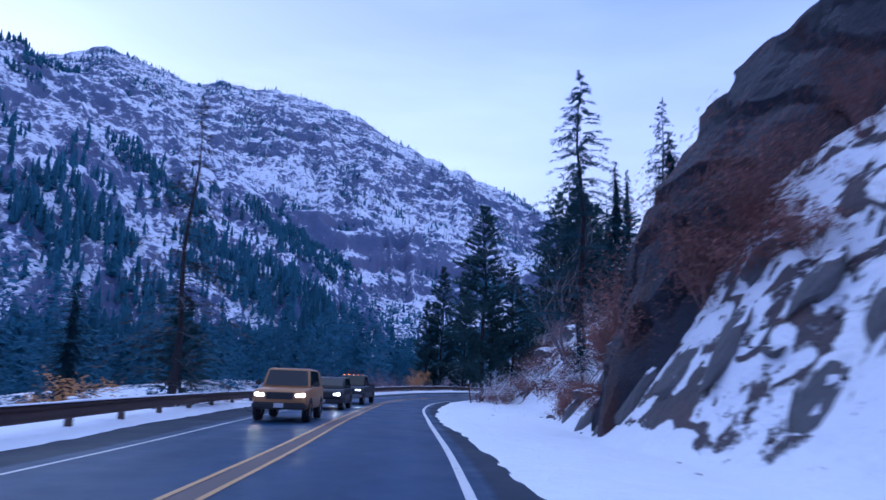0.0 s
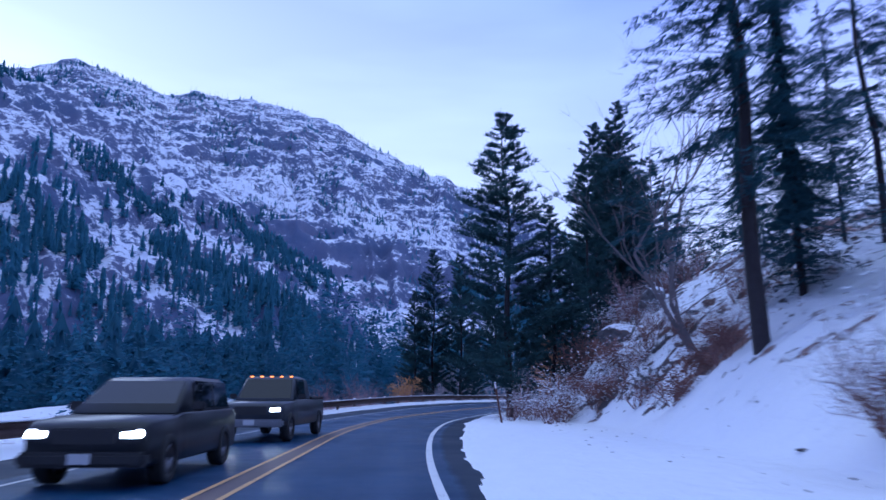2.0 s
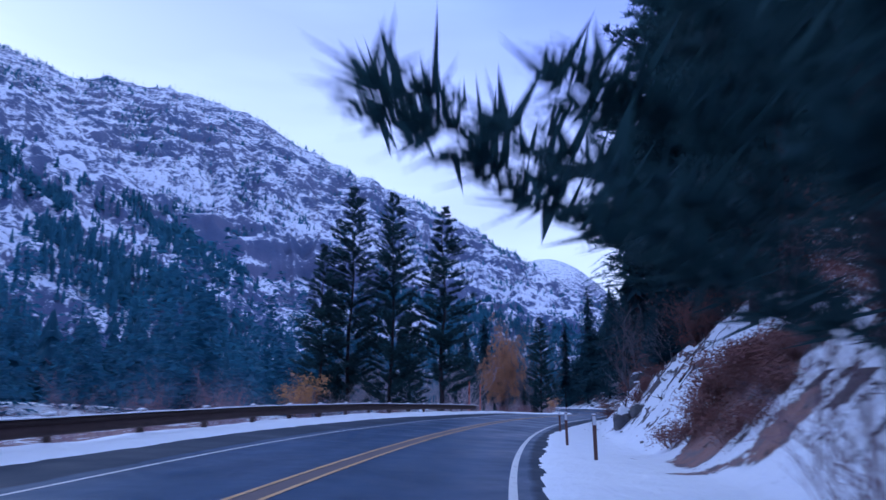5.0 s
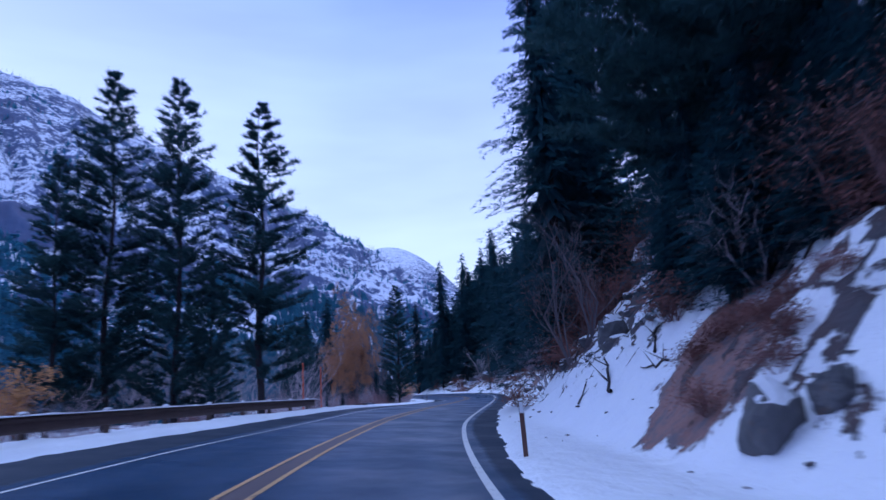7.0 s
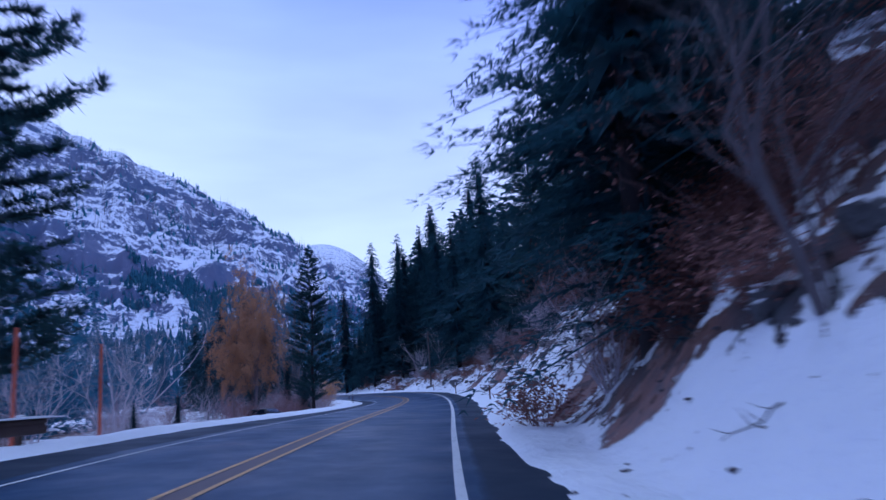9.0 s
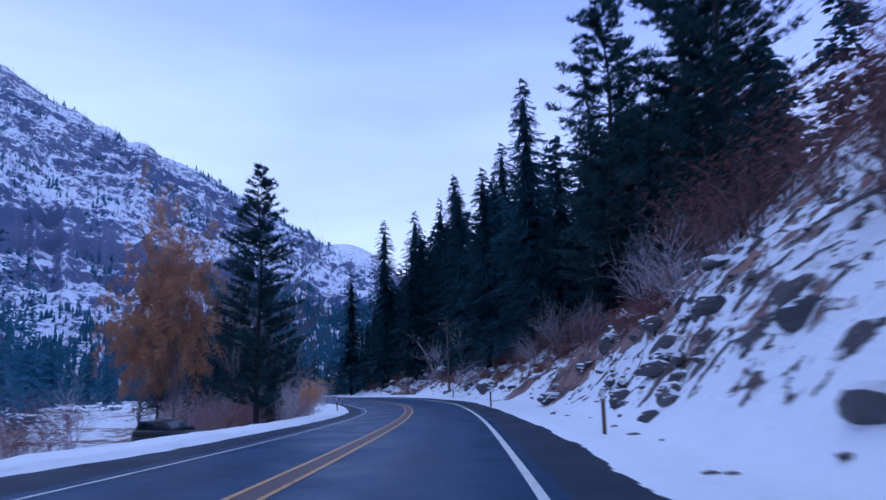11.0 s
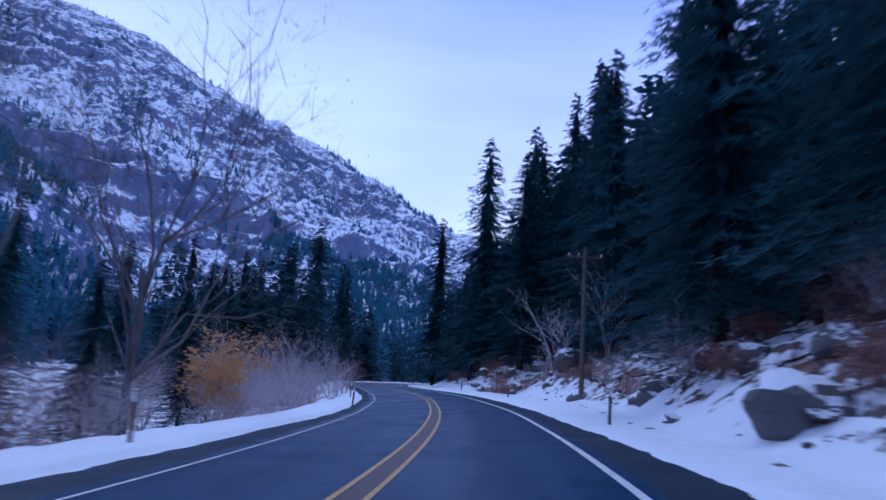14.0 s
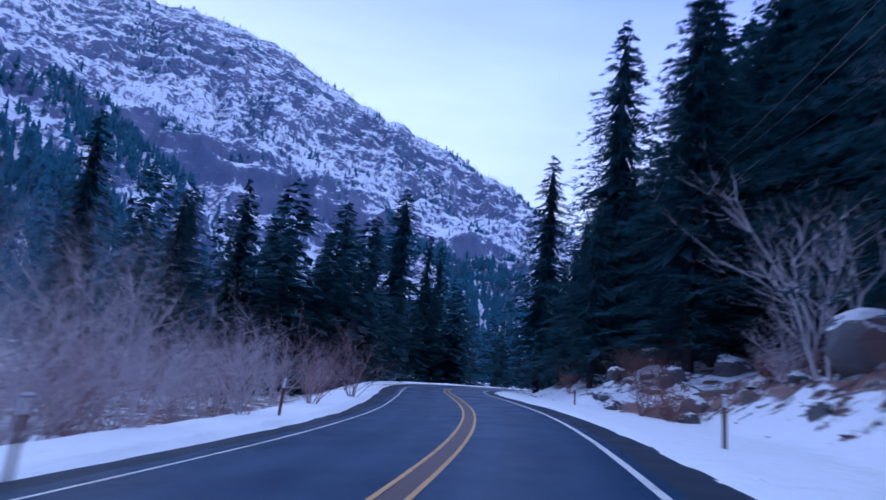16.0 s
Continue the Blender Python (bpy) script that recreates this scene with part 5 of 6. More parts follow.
def put(kind, x, y, size=1.0, turn=0.0, group="roadside brush", z=None, girth=1.0):
    p = spot(x, y)
    m = Matrix.LocRotScale((x, y, p.z if z is None else z), Euler((0, 0, turn)), (size * girth, size * girth, size))
    if kind in STOOD:
        ob = copy_thing(KIND[kind], m @ Matrix.Diagonal((*(1 / c for c in KIND[kind].scale), 1)))
    else:
        STOOD.add(kind)
        ob = KIND[kind]
        ob.matrix_basis = m
    return tagged(ob, group=group)


# those that stand out
for kind, x, y, size, turn in [
    ("lean_tree", 10.2, 53.4, 1.0, 0.2), ("snowy", 4.9, 57.6, 1.0, 0.2), ("snowy", 5.8, 59.6, 1.2, 1.2), ("snowy", 8.2, 56.6, 1.1, 2.2), ("snowy", 7.2, 58.4, 1.2, 3.0), ("rust", 9.6, 57.5, 1.0, 0.5),
    ("snowy", 3.6, 61.5, 0.9, 4.0), ("rust", 6.2, 64.0, 1.0, 0.4), ("rust", 8.0, 66.5, 1.2, 1.4), ("rose", 5.0, 69.0, 0.9, 0.8), ("rust_low", 8.8, 60.0, 1.2, 0.8),
    ("ochre", -3.6, 133.3, 1.2, 0.3), ("rose", -9.0, 122.0, 1.4, 0.3), ("rose", -11.0, 126.0, 1.5, 1.3), ("rose", -14.0, 120.0, 1.6, 2.3), ("rose", -8.0, 112.0, 1.5, 0.9), ("rose", -16.0, 108.0, 1.6, 1.9), ("rose", -12.0, 105.0, 1.5, 2.9),
    ("ochre", -15.5, 30.0, 0.9, 0.8), ("ochre", -17.2, 29.0, 0.8, 1.8), ("rose", -19.0, 24.0, 1.0, 0.2), ("grey", -21.0, 20.0, 1.0, 1.2),
    ("rust_low", 14.6, 98.2, 0.6, 0.2), ("rust_low", 19.0, 104.0, 1.2, 0.2),
    ("lean_tree", 23.4, 117.4, 0.62, 0.6), ("lean_tree", 22.4, 114.6, 0.5, 2.4), ("rust", 26.6, 120.5, 1.9, 0.5), ("rust", 30.0, 128.0, 1.9, 1.5), ("rust", 26.0, 117.8, 1.2, 2.5), ("rust_low", 24.0, 118.6, 1.2, 0.1),
    ("rust_low", 25.6, 122.5, 1.3, 2.1), ("grey", 27.0, 126.5, 1.2, 0.1), ("rust_low", 26.0, 128.5, 1.3, 0.7),
    ("pale_tree", 75.4, 245.8, 1.15, 0.3), ("pale_tree", 73.4, 241.6, 1.25, 1.3), ("pale_tree", 76.6, 238.0, 1.2, 2.9), ("grey", 74.2, 245.0, 0.9, 0.3), ("rust", 70.5, 247.0, 0.7, 0.2), ("rust_low", 71.6, 249.5, 1.1, 0.2),
    ("thin_leaf", 38.0, 208.0, 1.0, 0.3), ("thin_leaf", 42.0, 219.0, 1.0, 2.0), ("ochre", 46.4, 216.2, 0.95, 0.6), ("pale_tree", 47.0, 242.0, 1.0, 2.6), ("pale_tree", 45.5, 233.0, 1.0, 0.8),
    ("grey_tall", 50.5, 236.0, 0.75, 1.2), ("grey", 53.2, 236.5, 1.1, 0.5), ("grey_tall", 49.0, 246.0, 0.9, 2.2), ("grey", 54.5, 243.0, 1.1, 1.5), ("rose", 56.0, 251.0, 1.1, 0.5), ("rose", 57.5, 258.0, 1.1, 1.5),
]:
    put(kind, x, y, size, turn)

put("ochre_tree", 29.9, 189.5, 1.0, 0.4, "river bank trees", girth=0.42)
put("ochre_tree", 27.8, 191.0, 0.72, 1.9, "river bank trees", girth=0.5)

BR = random.Random(13)
# brush along both sides
for n, s0, s1, v0, v1, kinds, low, high in [
    (20, 15, 25, 9.4, 11.4, ["rust", "rust", "rust_low"], 0.8, 1.35), (7, 20, 28, 8.6, 9.4, ["rust_low"], 0.35, 0.6), (7, 25, 31, 10.4, 12.0, ["rust", "rust_low", "rust"], 0.7, 1.1), (9, 98, 104, 11.5, 14.5, ["rust", "rust_low", "rust"], 0.9, 1.4), (10, 27, 37, 9, 13, ["rust", "snowy"], 0.8, 1.3), (8, 9, 18, 11, 16, ["rust", "rust_low"], 0.6, 1.0), (9, 100, 106, 8.4, 10.0, ["rust_low"], 0.35, 0.55), (8, 78, 86, 9.0, 13.0, ["rust_low", "rust"], 0.8, 1.2), (26, 80, 87, 8.0, 10.6, ["rust_low"], 0.5, 0.9), (10, 195, 201, 8.8, 14, ["rust_low"], 0.4, 0.7),
    (8, 60, 70, 7, 10, ["rust_low", "snowy"], 0.7, 1.0), (16, 50, 66, 10, 17, ["snowy", "rust_low", "rust"], 0.7, 1.1), (12, 60, 80, 10, 18, ["rust", "snowy", "rose"], 0.8, 1.3), (8, 104, 114, 10.2, 13, ["rust", "rust", "grey"], 0.6, 0.9),
    (8, 114, 124, 12, 16, ["rust", "grey"], 0.9, 1.3), (15, 126, 142, 8.6, 13, ["rust", "rust_low", "rust_low"], 0.8, 1.3), (28, 142, 176, 12, 17, ["rust"], 1.2, 2.0), (26, 172, 206, 11, 17, ["rust", "rust_low", "rust", "grey"], 0.8, 1.4),
    (18, 205, 225, 9, 16, ["rust", "rust_low", "grey", "rust_low"], 0.6, 1.1), (18, 225, 262, 9.5, 18, ["rust_low", "rust_low", "grey", "rust"], 0.5, 0.9), (12, 262, 300, 9, 16, ["rust", "rust_low"], 0.8, 1.2),
]:
    for _ in range(n):
        x, y = place_xy(BR.uniform(s0, s1), BR.uniform(v0, v1))
        put(BR.choice(kinds), float(x), float(y), BR.uniform(low, high), BR.uniform(0, 6.28))


def thicket(label, spread, seed):
    """Brush too tangled to count, as one mesh: rows of number, s and v limits, kinds and sizes."""
    rng = random.Random(seed)
    verts, faces, slots, mats, n = [], [], [], [], 0
    for count, s0, s1, v0, v1, kinds, low, high in spread:
        for _ in range(count):
            x, y = (float(c) for c in place_xy(rng.uniform(s0, s1), rng.uniform(v0, v1)))
            k = rng.uniform(low, high)
            m = Matrix.Translation(spot(x, y)) @ Matrix.Rotation(rng.uniform(0, 6.28), 4, "Z") @ Matrix.Scale(k, 4)
            for ob in KIND[rng.choice(kinds)].children:
                if ob.data.materials[0] not in mats:
                    mats.append(ob.data.materials[0])
                verts.extend(m @ p.co for p in ob.data.vertices)
                for f in ob.data.polygons:
                    faces.append([i + n for i in f.vertices])
                    slots.append(mats.index(ob.data.materials[0]))
                n = len(verts)
    me = bpy.data.meshes.new("thicket")
    me.from_pydata([tuple(p) for p in verts], [], faces)
    for mat in mats:
        me.materials.append(mat)
    me.polygons.foreach_set("material_index", slots)
    tagged(new("thicket", me), label, "brush", kind="stuff")


thicket("tangled grey and mauve leafless brush beside the road", [(18, 192, 214, -18, -9.6, ["rust", "rose", "grey"], 0.8, 1.3), (24, 212, 246, -19, -9.4, ["rose", "grey", "grey"], 0.7, 1.1), (38, 246, 300, -18, -9.4, ["rose", "grey", "grey"], 0.9, 1.45), (16, 205, 290, -30, -17, ["rust", "rose", "grey"], 1.0, 1.5)], 61)
thicket("leafless brush on the river flat below the road", [(20, 150, 188, -30, -12, ["grey", "rose", "rust"], 0.8, 1.3), (18, 60, 132, -34, -14, ["rose", "grey", "rose"], 0.8, 1.2), (12, 5, 60, -30, -14, ["rose", "grey"], 0.7, 1.1), (14, 136, 165, -26, -12, ["grey", "grey_tall", "rust"], 0.7, 1.0)], 62)

# ---- fallen branches and logs on the bank ----
def fallen_branch(x, y, length, turn, seed):
    rng = random.Random(seed)
    root = tagged(new("fallen_branch"), "dark fallen branch lying on the snow", "branch", "fallen branches")
    c, s = math.cos(turn), math.sin(turn)
    path = []
    for k in range(7):
        d = length * (k / 6 - 0.5)
        px, py = x + c * d + rng.gauss(0, 0.04) * length * 0.4, y + s * d + rng.gauss(0, 0.04) * length * 0.4
        path.append(spot(px, py) + Vector((0, 0, 0.05 + 0.03 * rng.random())))
    v, f = tube(path, [0.022 * length * (1 - 0.12 * k) for k in range(7)], 5)
    part("limb", mesh_of("limb", v, f, BARK, True), root)
    for k in range(rng.randint(2, 4)):
        a = path[rng.randrange(1, 6)]
        d = Vector((c * rng.uniform(0.3, 1) - s * rng.uniform(-1, 1), s * rng.uniform(0.3, 1) + c * rng.uniform(-1, 1), rng.uniform(0.0, 0.8))).normalized()
        v, f = tube([a, a + d * length * 0.16, a + d * length * 0.3 + Vector((0, 0, 0.02))], [0.009 * length, 0.006 * length, 0.002 * length], 4)
        part("twig", mesh_of("twig", v, f, BARK), root)
    return root


for k, (s, v, length, turn) in enumerate([(113.0, 8.2, 3.0, 1.0), (114.5, 7.6, 1.6, 0.7), (117.0, 9.0, 2.2, 0.4), (108.5, 8.6, 2.0, 1.3), (120.0, 8.4, 1.8, 1.1), (123.5, 6.6, 0.9, 1.7), (111.0, 9.4, 2.6, 0.9), (104.0, 11.0, 2.8, 0.3),
                                          (125.0, 8.6, 2.0, 0.8), (97.5, 9.4, 2.2, 1.2), (94.0, 10.5, 2.4, 0.5), (128.0, 7.6, 1.3, 1.3), (172.0, 9.6, 1.8, 0.2), (178.5, 10.4, 2.2, 1.0), (188.0, 9.4, 1.8, 0.6), (207.0, 9.6, 2.4, 1.4),
                                          (214.0, 10.2, 3.0, 0.1), (221.0, 9.4, 2.4, 0.9), (229.0, 11.0, 2.8, 2.0), (236.0, 12.0, 3.6, 0.3), (240.0, 13.5, 4.0, 2.4), (245.0, 10.4, 2.2, 1.1), (250.0, 12.6, 2.6, 0.4), (217.0, 12.6, 3.0, 1.7)]):
    x, y = (float(c) for c in place_xy(s, v))
    fallen_branch(x, y, length, turn, 300 + k)

# ---- guardrail, posts, poles ----
RUSTY_RAIL = plain("weathered_steel", (0.070, 0.042, 0.036), 0.75, metal=0.35, vary=0.45, scale=2, relief=0.004)
TIMBER = plain("weathered_timber", (0.085, 0.058, 0.046), 0.85, vary=0.4, scale=5, relief=0.01)
POLE_WOOD = plain("pole_wood", (0.10, 0.078, 0.075), 0.85, vary=0.35, scale=4, relief=0.01)
SNOW = plain("snow", (0.82, 0.83, 0.86), 0.7, vary=0.05, scale=2, relief=0.02)
WHITE_PLASTIC = plain("white_reflector", (0.72, 0.72, 0.74), 0.4, vary=0.05)
BROWN_STEEL = plain("brown_post", (0.105, 0.048, 0.036), 0.6, vary=0.3, scale=8)
ORANGE = plain("orange_marker", (0.62, 0.13, 0.06), 0.5, vary=0.15)
DARK_METAL = plain("dark_metal", (0.03, 0.03, 0.035), 0.5, metal=0.6)


def box(x0, x1, y0, y1, z0, z1, bevel=0.0):
    bm = bmesh.new()
    bmesh.ops.create_cube(bm, size=1.0)
    for v in bm.verts:
        v.co = Vector((x0 + (v.co.x + 0.5) * (x1 - x0), y0 + (v.co.y + 0.5) * (y1 - y0), z0 + (v.co.z + 0.5) * (z1 - z0)))
    if bevel:
        bmesh.ops.bevel(bm, geom=list(bm.edges), offset=bevel, segments=2, affect="EDGES")
    return bm


def from_bm(name, bm, mat, smooth=False):
    me = bpy.data.meshes.new(name)
    bm.to_mesh(me)
    bm.free()
    me.materials.append(mat)
    if smooth:
        me.shade_smooth()
    return me


def cylinder(name, r0, r1, z0, z1, mat, sides=12):
    v, f = tube([(0, 0, z0), (0, 0, (z0 + z1) / 2), (0, 0, z1)], [r0, (r0 + r1) / 2, r1], sides)
    f.append(tuple(range(len(v) - sides, len(v))))
    f.append(tuple(range(sides))[::-1])
    me = mesh_of(name, v, f, mat)
    return me


RAIL = [(-45, 5.1), (14, 5.2), (35, 6.3), (53, 6.7), (91, 6.6), (119, 6.9), (134, 7.4)]


def rail_v(s):
    return -along(s, RAIL)


def build_guardrail(s0=-44.0, s1=134.0):
    root = tagged(new("guardrail"), "rusty steel guardrail with snow lying along its top", "guardrail")
    s = np.arange(s0, s1, 1.0)
    base = road_z(s, rail_v(s))
    # the beam's folded section: outwards, height
    fold = [(0.00, 0.36), (0.05, 0.38), (0.08, 0.43), (0.08, 0.51), (0.02, 0.58), (0.02, 0.61), (0.08, 0.66), (0.08, 0.69), (0.05, 0.73), (0.00, 0.75)]
    fold = fold + [(a - 0.012, b) for a, b in fold[::-1]]
    S = np.repeat(s[:, None], len(fold), 1)
    V = rail_v(S) + np.array([a for a, _ in fold])[None]
    Z = base[:, None] + np.array([b for _, b in fold])[None]
    part("beam", ribbon("beam", S, V, Z, RUSTY_RAIL), root)
    # snow along the top, uneven
    t = np.arange(s0, s1, 0.35)
    w = 0.5 + 0.5 * fbm(t * 0.8, t * 0, 3, 33)
    cap = [(-0.07, 0.0), (-0.09, 0.03), (-0.04, 0.075), (0.03, 0.085), (0.09, 0.04), (0.085, 0.0)]
    S = np.repeat(t[:, None], len(cap), 1)
    V = rail_v(S) + 0.03 + np.array([a for a, _ in cap])[None]
    Z = road_z(t, rail_v(t))[:, None] + 0.745 + np.array([b for _, b in cap])[None] * (0.15 + 0.75 * w)[:, None]
    part("snow_cap", ribbon("snow_cap", S, V, Z, SNOW), root, "uneven ridge of snow on the beam")
    post, block, lump = from_bm("post", box(-0.08, 0.08, -0.08, 0.08, -0.6, 0.79, 0.012), TIMBER), from_bm("block", box(-0.07, 0.07, -0.08, 0.08, 0.46, 0.73, 0.01), TIMBER), boulder_mesh("snow_lump", 55, 2, 6, 0.1, SNOW, (0.13, 0.22, 0.05))
    k = s0 + 1
    while k < s1:
        x, y = place_xy(k, float(rail_v(k)) - 0.24)
        z = float(road_z(k, rail_v(k)))
        m = pose(float(x), float(y), z, 0, 0, heading(k))
        for name, me, off in (("post", post, 0.0), ("block", block, 0.16)):
            ob = part(name, me, root)
            ob.matrix_basis = m @ Matrix.Translation((off, 0, 0))
        ob = part("snow_lump", lump, root)
        ob.matrix_basis = m @ Matrix.Translation((0, 0, 0.81))
        k += 3.81
    return root


build_guardrail()


def delineator(x, y, h=1.15, turn=0.0, tilt=0.0, label="brown roadside marker post with a white reflector"):
    p = spot(x, y)
    root = tagged(new("marker_post"), label, "marker post", "roadside marker posts")
    part("post", from_bm("post", box(-0.05, 0.05, -0.018, 0.018, -0.4, h, 0.006), BROWN_STEEL), root)
    part("reflector", from_bm("reflector", box(-0.042, 0.042, -0.032, -0.019, h - 0.26, h - 0.03, 0.004), WHITE_PLASTIC), root, "white reflector plate")
    part("cap", from_bm("cap", box(-0.055, 0.055, -0.024, 0.024, h - 0.01, h + 0.035, 0.008), SNOW), root, "small cap of snow")
    root.matrix_basis = Matrix.Translation((x, y, p.z)) @ pose(0, 0, 0, 0, tilt, turn)


for x, y in [(8.3, 88.2), (12.0, 100.8), (37.9, 152.2), (47.8, 176.5), (58.7, 204.9), (66.4, 234.7), (45.0, 201.4), (53.9, 229.8), (55.6, 243.5), (70.9, 262.0), tuple(float(c) for c in place_xy(83, 5.5))]:
    s, v = near_road(x, y)
    delineator(x, y, 1.15, heading(s), RNG.uniform(-3, 3))
delineator(2.9, 59.5, 1.9, heading(60), -9, "tall leaning rust-red marker post at the snow edge")

for s, v in [(132.5, -7.9), (137.3, -8.1)]:
    x, y = (float(c) for c in place_xy(s, v))
    ob = new("snow_stake", cylinder("snow_stake", 0.05, 0.045, -0.5, 3.0, ORANGE, 10))
    ob.location = (x, y, float(ground_z(s, v)))
    tagged(ob, "tall thin orange snow stake beside the guardrail end", "snow stake", "orange snow stakes")


def utility_pole(x, y, top, turn, label, arm=2.4, z=None):
    p = spot(x, y)
    root = tagged(new("utility_pole"), label, "utility pole", "utility poles")
    h = top - (p.z if z is None else z)
    part("pole", cylinder("pole", 0.17, 0.12, -0.8, h, POLE_WOOD, 14), root)
    part("crossarm", from_bm("crossarm", box(-arm / 2, arm / 2, -0.06, 0.06, h - 0.75, h - 0.62, 0.01), POLE_WOOD), root)
    for k, off in enumerate((-0.46, -0.18, 0.46)):
        ob = part("insulator", cylinder("insulator", 0.035, 0.06, 0, 0.16, WHITE_PLASTIC, 8), root, "pale ceramic insulator")
        ob.location = (off * arm, 0, h - 0.62)
    for side in (-1, 1):
        v, f = tube([(side * arm * 0.36, 0.07, h - 0.68), (0, 0.14, h - 1.45)], [0.02, 0.02], 5)
        part("brace", mesh_of("brace", v, f, DARK_METAL), root)
    root.matrix_basis = Matrix.Translation((x, y, p.z if z is None else z)) @ pose(0, 0, 0, 0, 0, turn)
    return root


utility_pole(68.4, 226.5, 10.9, heading(240), "weathered wooden utility pole with crossarm and wires")
utility_pole(31.0, 92.0, 18.0, heading(110), "distant wooden utility pole above the bank")


def wire(a, b, sag, label="thin overhead wire slung between poles"):
    a, b = Vector(a), Vector(b)
    path = [a.lerp(b, k / 24) - Vector((0, 0, sag * 4 * (k / 24) * (1 - k / 24))) for k in range(25)]
    v, f = tube(path, [0.012] * 25, 4)
    tagged(new("overhead_wire", mesh_of("overhead_wire", v, f, DARK_METAL)), label, "wire", "overhead wires")


for off in (-1.1, -0.4, 1.1):
    t = radians(heading(240))
    ax, ay = 68.4 + off * math.cos(t), 226.5 + off * math.sin(t)
    wire((ax, ay, 10.4), (96.0 + off, 190.0, 24.0), 1.2)
    wire((ax, ay, 10.4), (92.0 + off, 300.0, 26.0), 1.5)


# ---- vehicles ----
def loft(rings, mat, name, smooth=True):
    """A skin over rings (y, half width low, half width high, z low, z high, corner) with closed ends."""
    V, n = [], 0
    for y, wl_, wh, z0, z1, c in rings:
        c = min(c, (z1 - z0) * 0.45)
        V += [(-wl_ + c, y, z0), (wl_ - c, y, z0), (wl_, y, z0 + c), (wh + (wl_ - wh) * 0.15, y, z1 - c), (wh - c, y, z1), (-wh + c, y, z1), (-wh - (wl_ - wh) * 0.15, y, z1 - c), (-wl_, y, z0 + c)]
    F = []
    for i in range(len(rings) - 1):
        for k in range(8):
            a, b = i * 8 + k, i * 8 + (k + 1) % 8
            F.append((a, b, b + 8, a + 8))
    F.append(tuple(range(8)))
    F.append(tuple(range(len(V) - 8, len(V)))[::-1])
    me = mesh_of(name, V, F, mat)
    bm = bmesh.new()
    bm.from_mesh(me)
    bmesh.ops.recalc_face_normals(bm, faces=bm.faces)
    bmesh.ops.bevel(bm, geom=list(bm.edges), offset=0.025, segments=2, affect="EDGES", clamp_overlap=True)
    bm.to_mesh(me)
    bm.free()
    if smooth:
        me.shade_smooth()
    return me


def paint(name, col):
    def build(nt, p):
        nt.links.new(mix(nt, tex_noise(nt, 2.5, 5), tuple(c * 0.75 for c in col), col), p.inputs["Base Color"])
        p.inputs["Roughness"].default_value, p.inputs["Specular IOR Level"].default_value = 0.32, 0.30
    return material(name, build)


def build_lamp(nt, p):
    p.inputs["Base Color"].default_value = (0.9, 0.88, 0.8, 1)
    p.inputs["Emission Color"].default_value = (1.0, 0.93, 0.78, 1)
    p.inputs["Emission Strength"].default_value = 55.0


def build_glass(nt, p):
    p.inputs["Base Color"].default_value = (0.006, 0.008, 0.012, 1)
    p.inputs["Roughness"].default_value = 0.04
    p.inputs["Specular IOR Level"].default_value = 0.5


TAN_PAINT, BLACK_PAINT, GREY_PAINT = paint("tan_paint", (0.42, 0.22, 0.09)), paint("black_paint", (0.018, 0.02, 0.024)), paint("charcoal_paint", (0.035, 0.04, 0.05))
LAMP_GLOW, CAR_GLASS = material("headlamp_glow", build_lamp), material("car_glass", build_glass)
RUBBER, TRIM = plain("tyre_rubber", (0.018, 0.018, 0.019), 0.85, vary=0.2), plain("black_trim", (0.022, 0.022, 0.024), 0.6, vary=0.2)
ALLOY = plain("alloy_rim", (0.28, 0.28, 0.30), 0.35, metal=0.8)
PLATE = plain("number_plate", (0.55, 0.55, 0.56), 0.5, vary=0.05)


def build_amber(nt, p):
    p.inputs["Base Color"].default_value = (0.8, 0.2, 0.03, 1)
    p.inputs["Emission Color"].default_value = (1.0, 0.25, 0.03, 1)
    p.inputs["Emission Strength"].default_value = 3.0


AMBER = material("amber_marker", build_amber)


def wheel_disc(name, r0, r1, width, mat, sides=24):
    V, F = [], []
    for x, r in ((-width / 2, r1), (-width / 2, r0 * 0.93), (-width * 0.38, r0), (width * 0.38, r0), (width / 2, r0 * 0.93), (width / 2, r1)):
        V += [(x, r * math.cos(6.2832 * k / sides), r * math.sin(6.2832 * k / sides)) for k in range(sides)]
    for i in range(6):
        for k in range(sides):
            a, b = i * sides + k, i * sides + (k + 1) % sides
            F.append((a, b, (b + sides) % len(V), (a + sides) % len(V)))
    return mesh_of(name, V, F, mat, True)


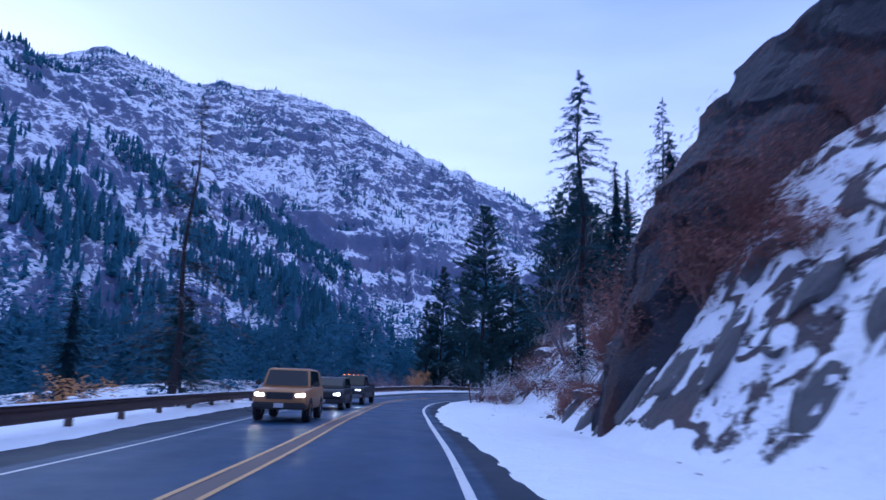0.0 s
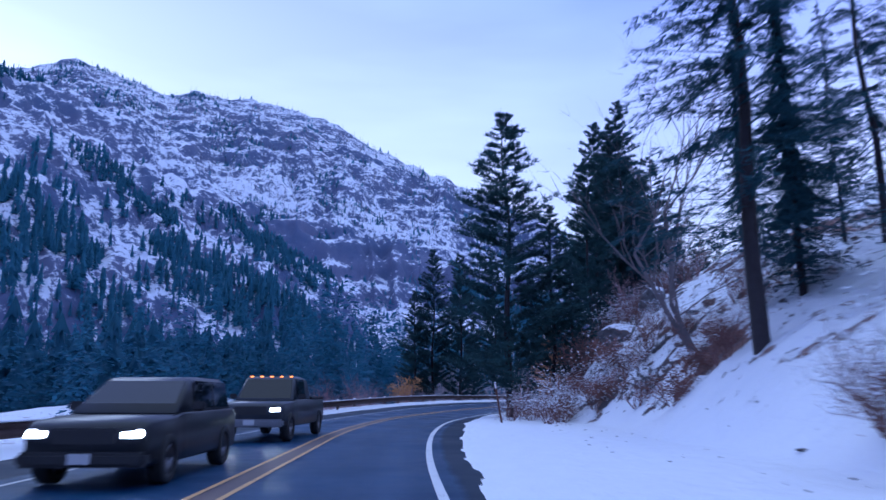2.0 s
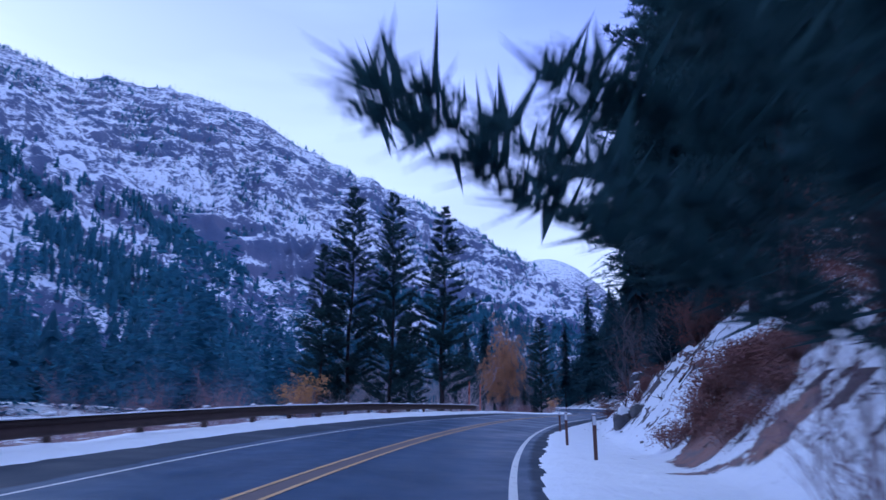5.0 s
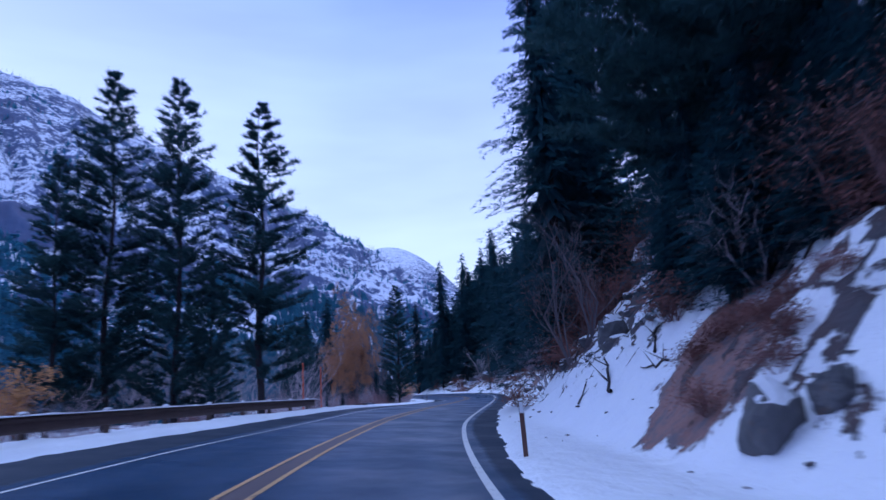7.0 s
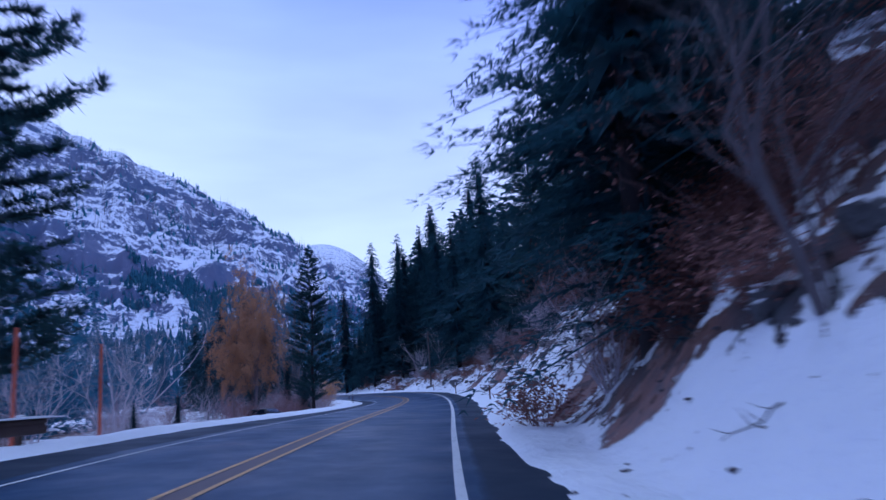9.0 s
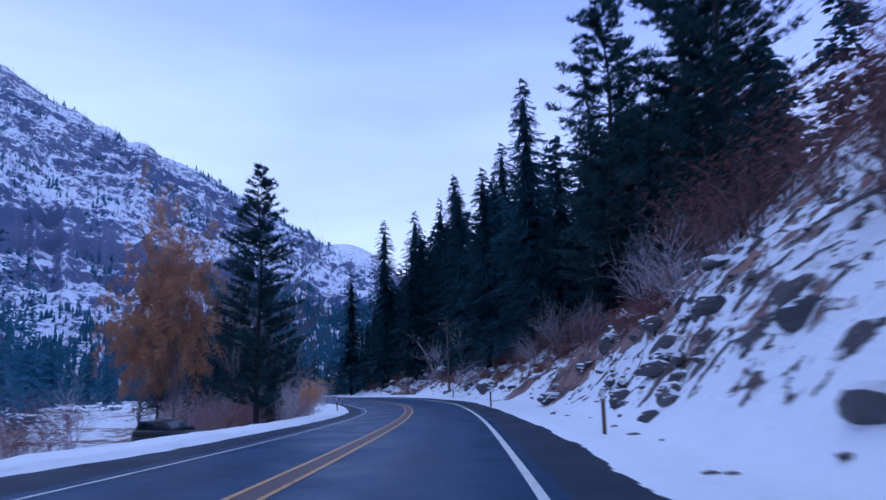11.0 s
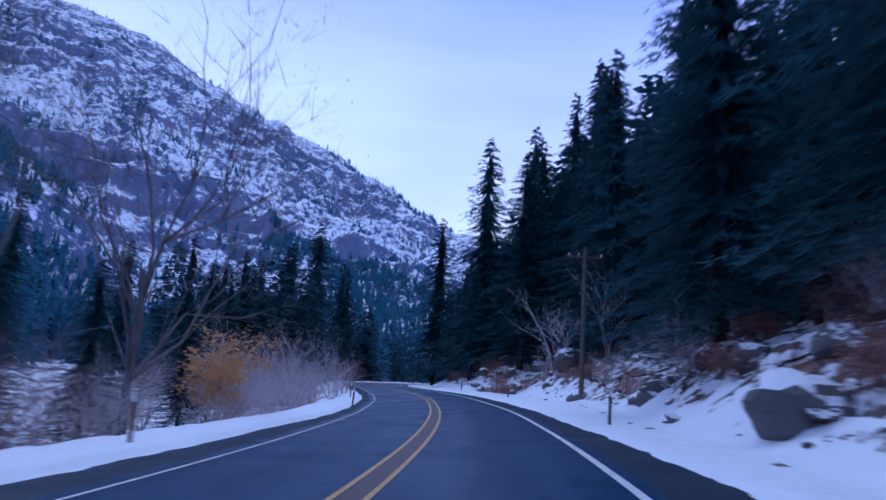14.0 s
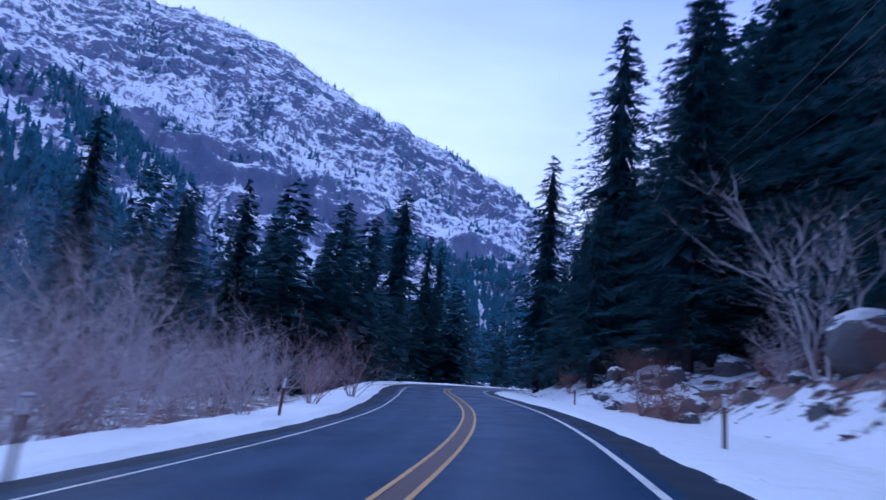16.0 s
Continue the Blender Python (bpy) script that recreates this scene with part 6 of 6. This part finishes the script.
def vehicle(name, label, body_paint, w, length, h, bonnet_z, nose, shape, clearance=0.32, tyre_r=0.38, roof_paint=None, lights=True, markers=0):
    """A car facing -y, its middle at the origin. shape: suv, box or pickup."""
    root = tagged(new(name), label, "car", "vehicles on the road")
    W, L = w / 2, length / 2
    back = L - 0.05
    rings = [(-L, W * 0.86, W * 0.84, clearance + 0.12, bonnet_z - 0.20, 0.08), (-L + 0.18, W * 0.97, W * 0.94, clearance, bonnet_z - 0.06, 0.08), (-L + nose, W, W * 0.96, clearance, bonnet_z, 0.07),
             (-L + nose + 0.3, W, W * 0.96, clearance, bonnet_z + 0.04, 0.06), (back - 0.2, W, W * 0.96, clearance, bonnet_z + 0.06, 0.06), (back, W * 0.96, W * 0.93, clearance + 0.1, bonnet_z + 0.02, 0.08)]
    part("body", loft(rings, body_paint, "body"), root)
    cab0 = -L + nose + 0.05
    rake = {"suv": 1.0, "box": 0.35, "pickup": 0.6}[shape]
    cab1 = {"suv": back - 0.15, "box": back - 0.05, "pickup": 0.75}[shape]
    z0, z1 = bonnet_z, h
    rings = [(cab0, W * 0.90, W * 0.88, z0, z0 + 0.05, 0.02), (cab0 + rake, W * 0.90, W * 0.76, z0, z1 - 0.03, 0.06), (cab0 + rake + 0.4, W * 0.91, W * 0.78, z0, z1, 0.07),
             (cab1 - 0.5, W * 0.91, W * 0.78, z0, z1 - 0.01, 0.07), (cab1 - (0.25 if shape == "suv" else 0.04), W * 0.90, W * 0.76, z0, z1 - 0.06, 0.06), (cab1, W * 0.90, W * 0.80, z0, z0 + 0.12, 0.04)]
    part("cabin", loft(rings, roof_paint or body_paint, "cabin"), root)
    # glass, laid just over the cabin
    yb, yt = cab0 + 0.10 * rake, cab0 + 0.88 * rake
    zb, zt = z0 + 0.10 * (z1 - z0), z0 + 0.88 * (z1 - z0)
    part("windscreen", mesh_of("windscreen", [(-W * 0.80, yb - 0.05, zb), (W * 0.80, yb - 0.05, zb), (W * 0.70, yt - 0.05, zt), (-W * 0.70, yt - 0.05, zt), (-W * 0.80, yb, zb - 0.01), (W * 0.80, yb, zb - 0.01), (W * 0.70, yt, zt - 0.01), (-W * 0.70, yt, zt - 0.01)],
                                       [(0, 1, 2, 3), (4, 7, 6, 5), (0, 4, 5, 1), (1, 5, 6, 2), (2, 6, 7, 3), (3, 7, 4, 0)], CAR_GLASS), root, "dark reflecting windscreen")
    for side in (-1, 1):
        for a, b in ((cab0 + rake + 0.02, cab0 + rake + 0.95), (cab0 + rake + 1.03, min(cab0 + rake + 1.95, cab1 - 0.35))):
            if b - a < 0.3:
                continue
            x0, x1 = side * W * 0.915, side * W * 0.815
            part("side_window", mesh_of("side_window", [(x0, a - 0.18 * (a < cab0 + rake + 0.1), zb + 0.02), (x0, b, zb + 0.02), (x1, b, zt), (x1, a, zt), (x0 * 0.985, a, zb + 0.02), (x0 * 0.985, b, zb + 0.02), (x1 * 0.985, b, zt), (x1 * 0.985, a, zt)],
                                                        [(0, 1, 2, 3), (4, 7, 6, 5), (0, 4, 5, 1), (1, 5, 6, 2), (2, 6, 7, 3), (3, 7, 4, 0)], CAR_GLASS), root)
        ob = part("mirror", from_bm("mirror", box(-0.11, 0.11, -0.06, 0.06, -0.07, 0.09, 0.03), TRIM), root)
        ob.location = (side * (W + 0.08), cab0 + rake * 0.55, z0 + 0.12)
        lamp = part("headlight", from_bm("headlight", box(-0.16, 0.16, -0.03, 0.05, -0.075, 0.075, 0.03), LAMP_GLOW if lights else CAR_GLASS), root, "lit headlight" if lights else "")
        lamp.location = (side * W * 0.70, -L + 0.03, bonnet_z - 0.26)
        for y in (-L + 0.85, L - 0.95):
            tyre = part("wheel", wheel_disc("wheel", tyre_r, tyre_r * 0.62, 0.26, RUBBER), root)
            tyre.location = (side * (W - 0.12), y, tyre_r)
            rim = part("rim", wheel_disc("rim", tyre_r * 0.62, 0.05, 0.20, ALLOY), tyre)
    part("grille", from_bm("grille", box(-W * 0.50, W * 0.50, -L - 0.02, -L + 0.08, bonnet_z - 0.42, bonnet_z - 0.16, 0.03), TRIM), root, "black grille")
    part("bumper", from_bm("bumper", box(-W * 0.95, W * 0.95, -L - 0.08, -L + 0.25, clearance + 0.02, clearance + 0.24, 0.05), TRIM if shape != "pickup" else ALLOY), root)
    part("number_plate", from_bm("number_plate", box(-0.16, 0.16, -L - 0.10, -L - 0.078, clearance + 0.07, clearance + 0.22, 0.004), PLATE), root, "plain pale number plate")
    if shape == "pickup":
        part("bed_rail", from_bm("bed_rail", box(-W * 0.97, W * 0.97, 0.80, back, bonnet_z + 0.04, bonnet_z + 0.12, 0.03), TRIM), root)
    for k in range(markers):
        ob = part("roof_marker", from_bm("roof_marker", box(-0.05, 0.05, -0.03, 0.03, 0, 0.035, 0.01), AMBER), root, "small lit amber roof light")
        ob.location = ((k - (markers - 1) / 2) * 0.32, cab0 + rake + 0.10, h - 0.02)
    return root


def park(ob, s, v, extra=0.0):
    x, y = (float(c) for c in place_xy(s, v))
    tilt = math.degrees(math.atan(float(road_z(s, v + 0.5) - road_z(s, v - 0.5))))
    ob.matrix_basis = Matrix.Translation((x, y, float(ground_z(s, v)) if abs(v) > 5 else float(road_z(s, v)) + 0.01)) @ pose(0, 0, 0, 0, 0, heading(s) + extra) @ pose(0, 0, 0, 0, -tilt, 0)


park(vehicle("off_road_car", "boxy tan off-road car with lit headlights", TAN_PAINT, 1.93, 4.6, 1.85, 1.16, 1.15, "box", 0.42, 0.42), 26.5, -1.6)
park(vehicle("suv", "black sport utility car with lit headlights", BLACK_PAINT, 1.95, 4.8, 1.68, 1.04, 1.25, "suv", 0.30, 0.38), 38.5, -1.75)
park(vehicle("pickup_truck", "dark pickup truck with lit headlights and amber roof lights", GREY_PAINT, 2.03, 5.8, 1.93, 1.18, 1.35, "pickup", 0.42, 0.42, markers=5), 49.0, -2.0)
park(vehicle("parked_car", "dark car parked among the brush below the road", BLACK_PAINT, 1.85, 4.5, 1.6, 1.0, 1.1, "suv", lights=False), 184, -13.4, 60)
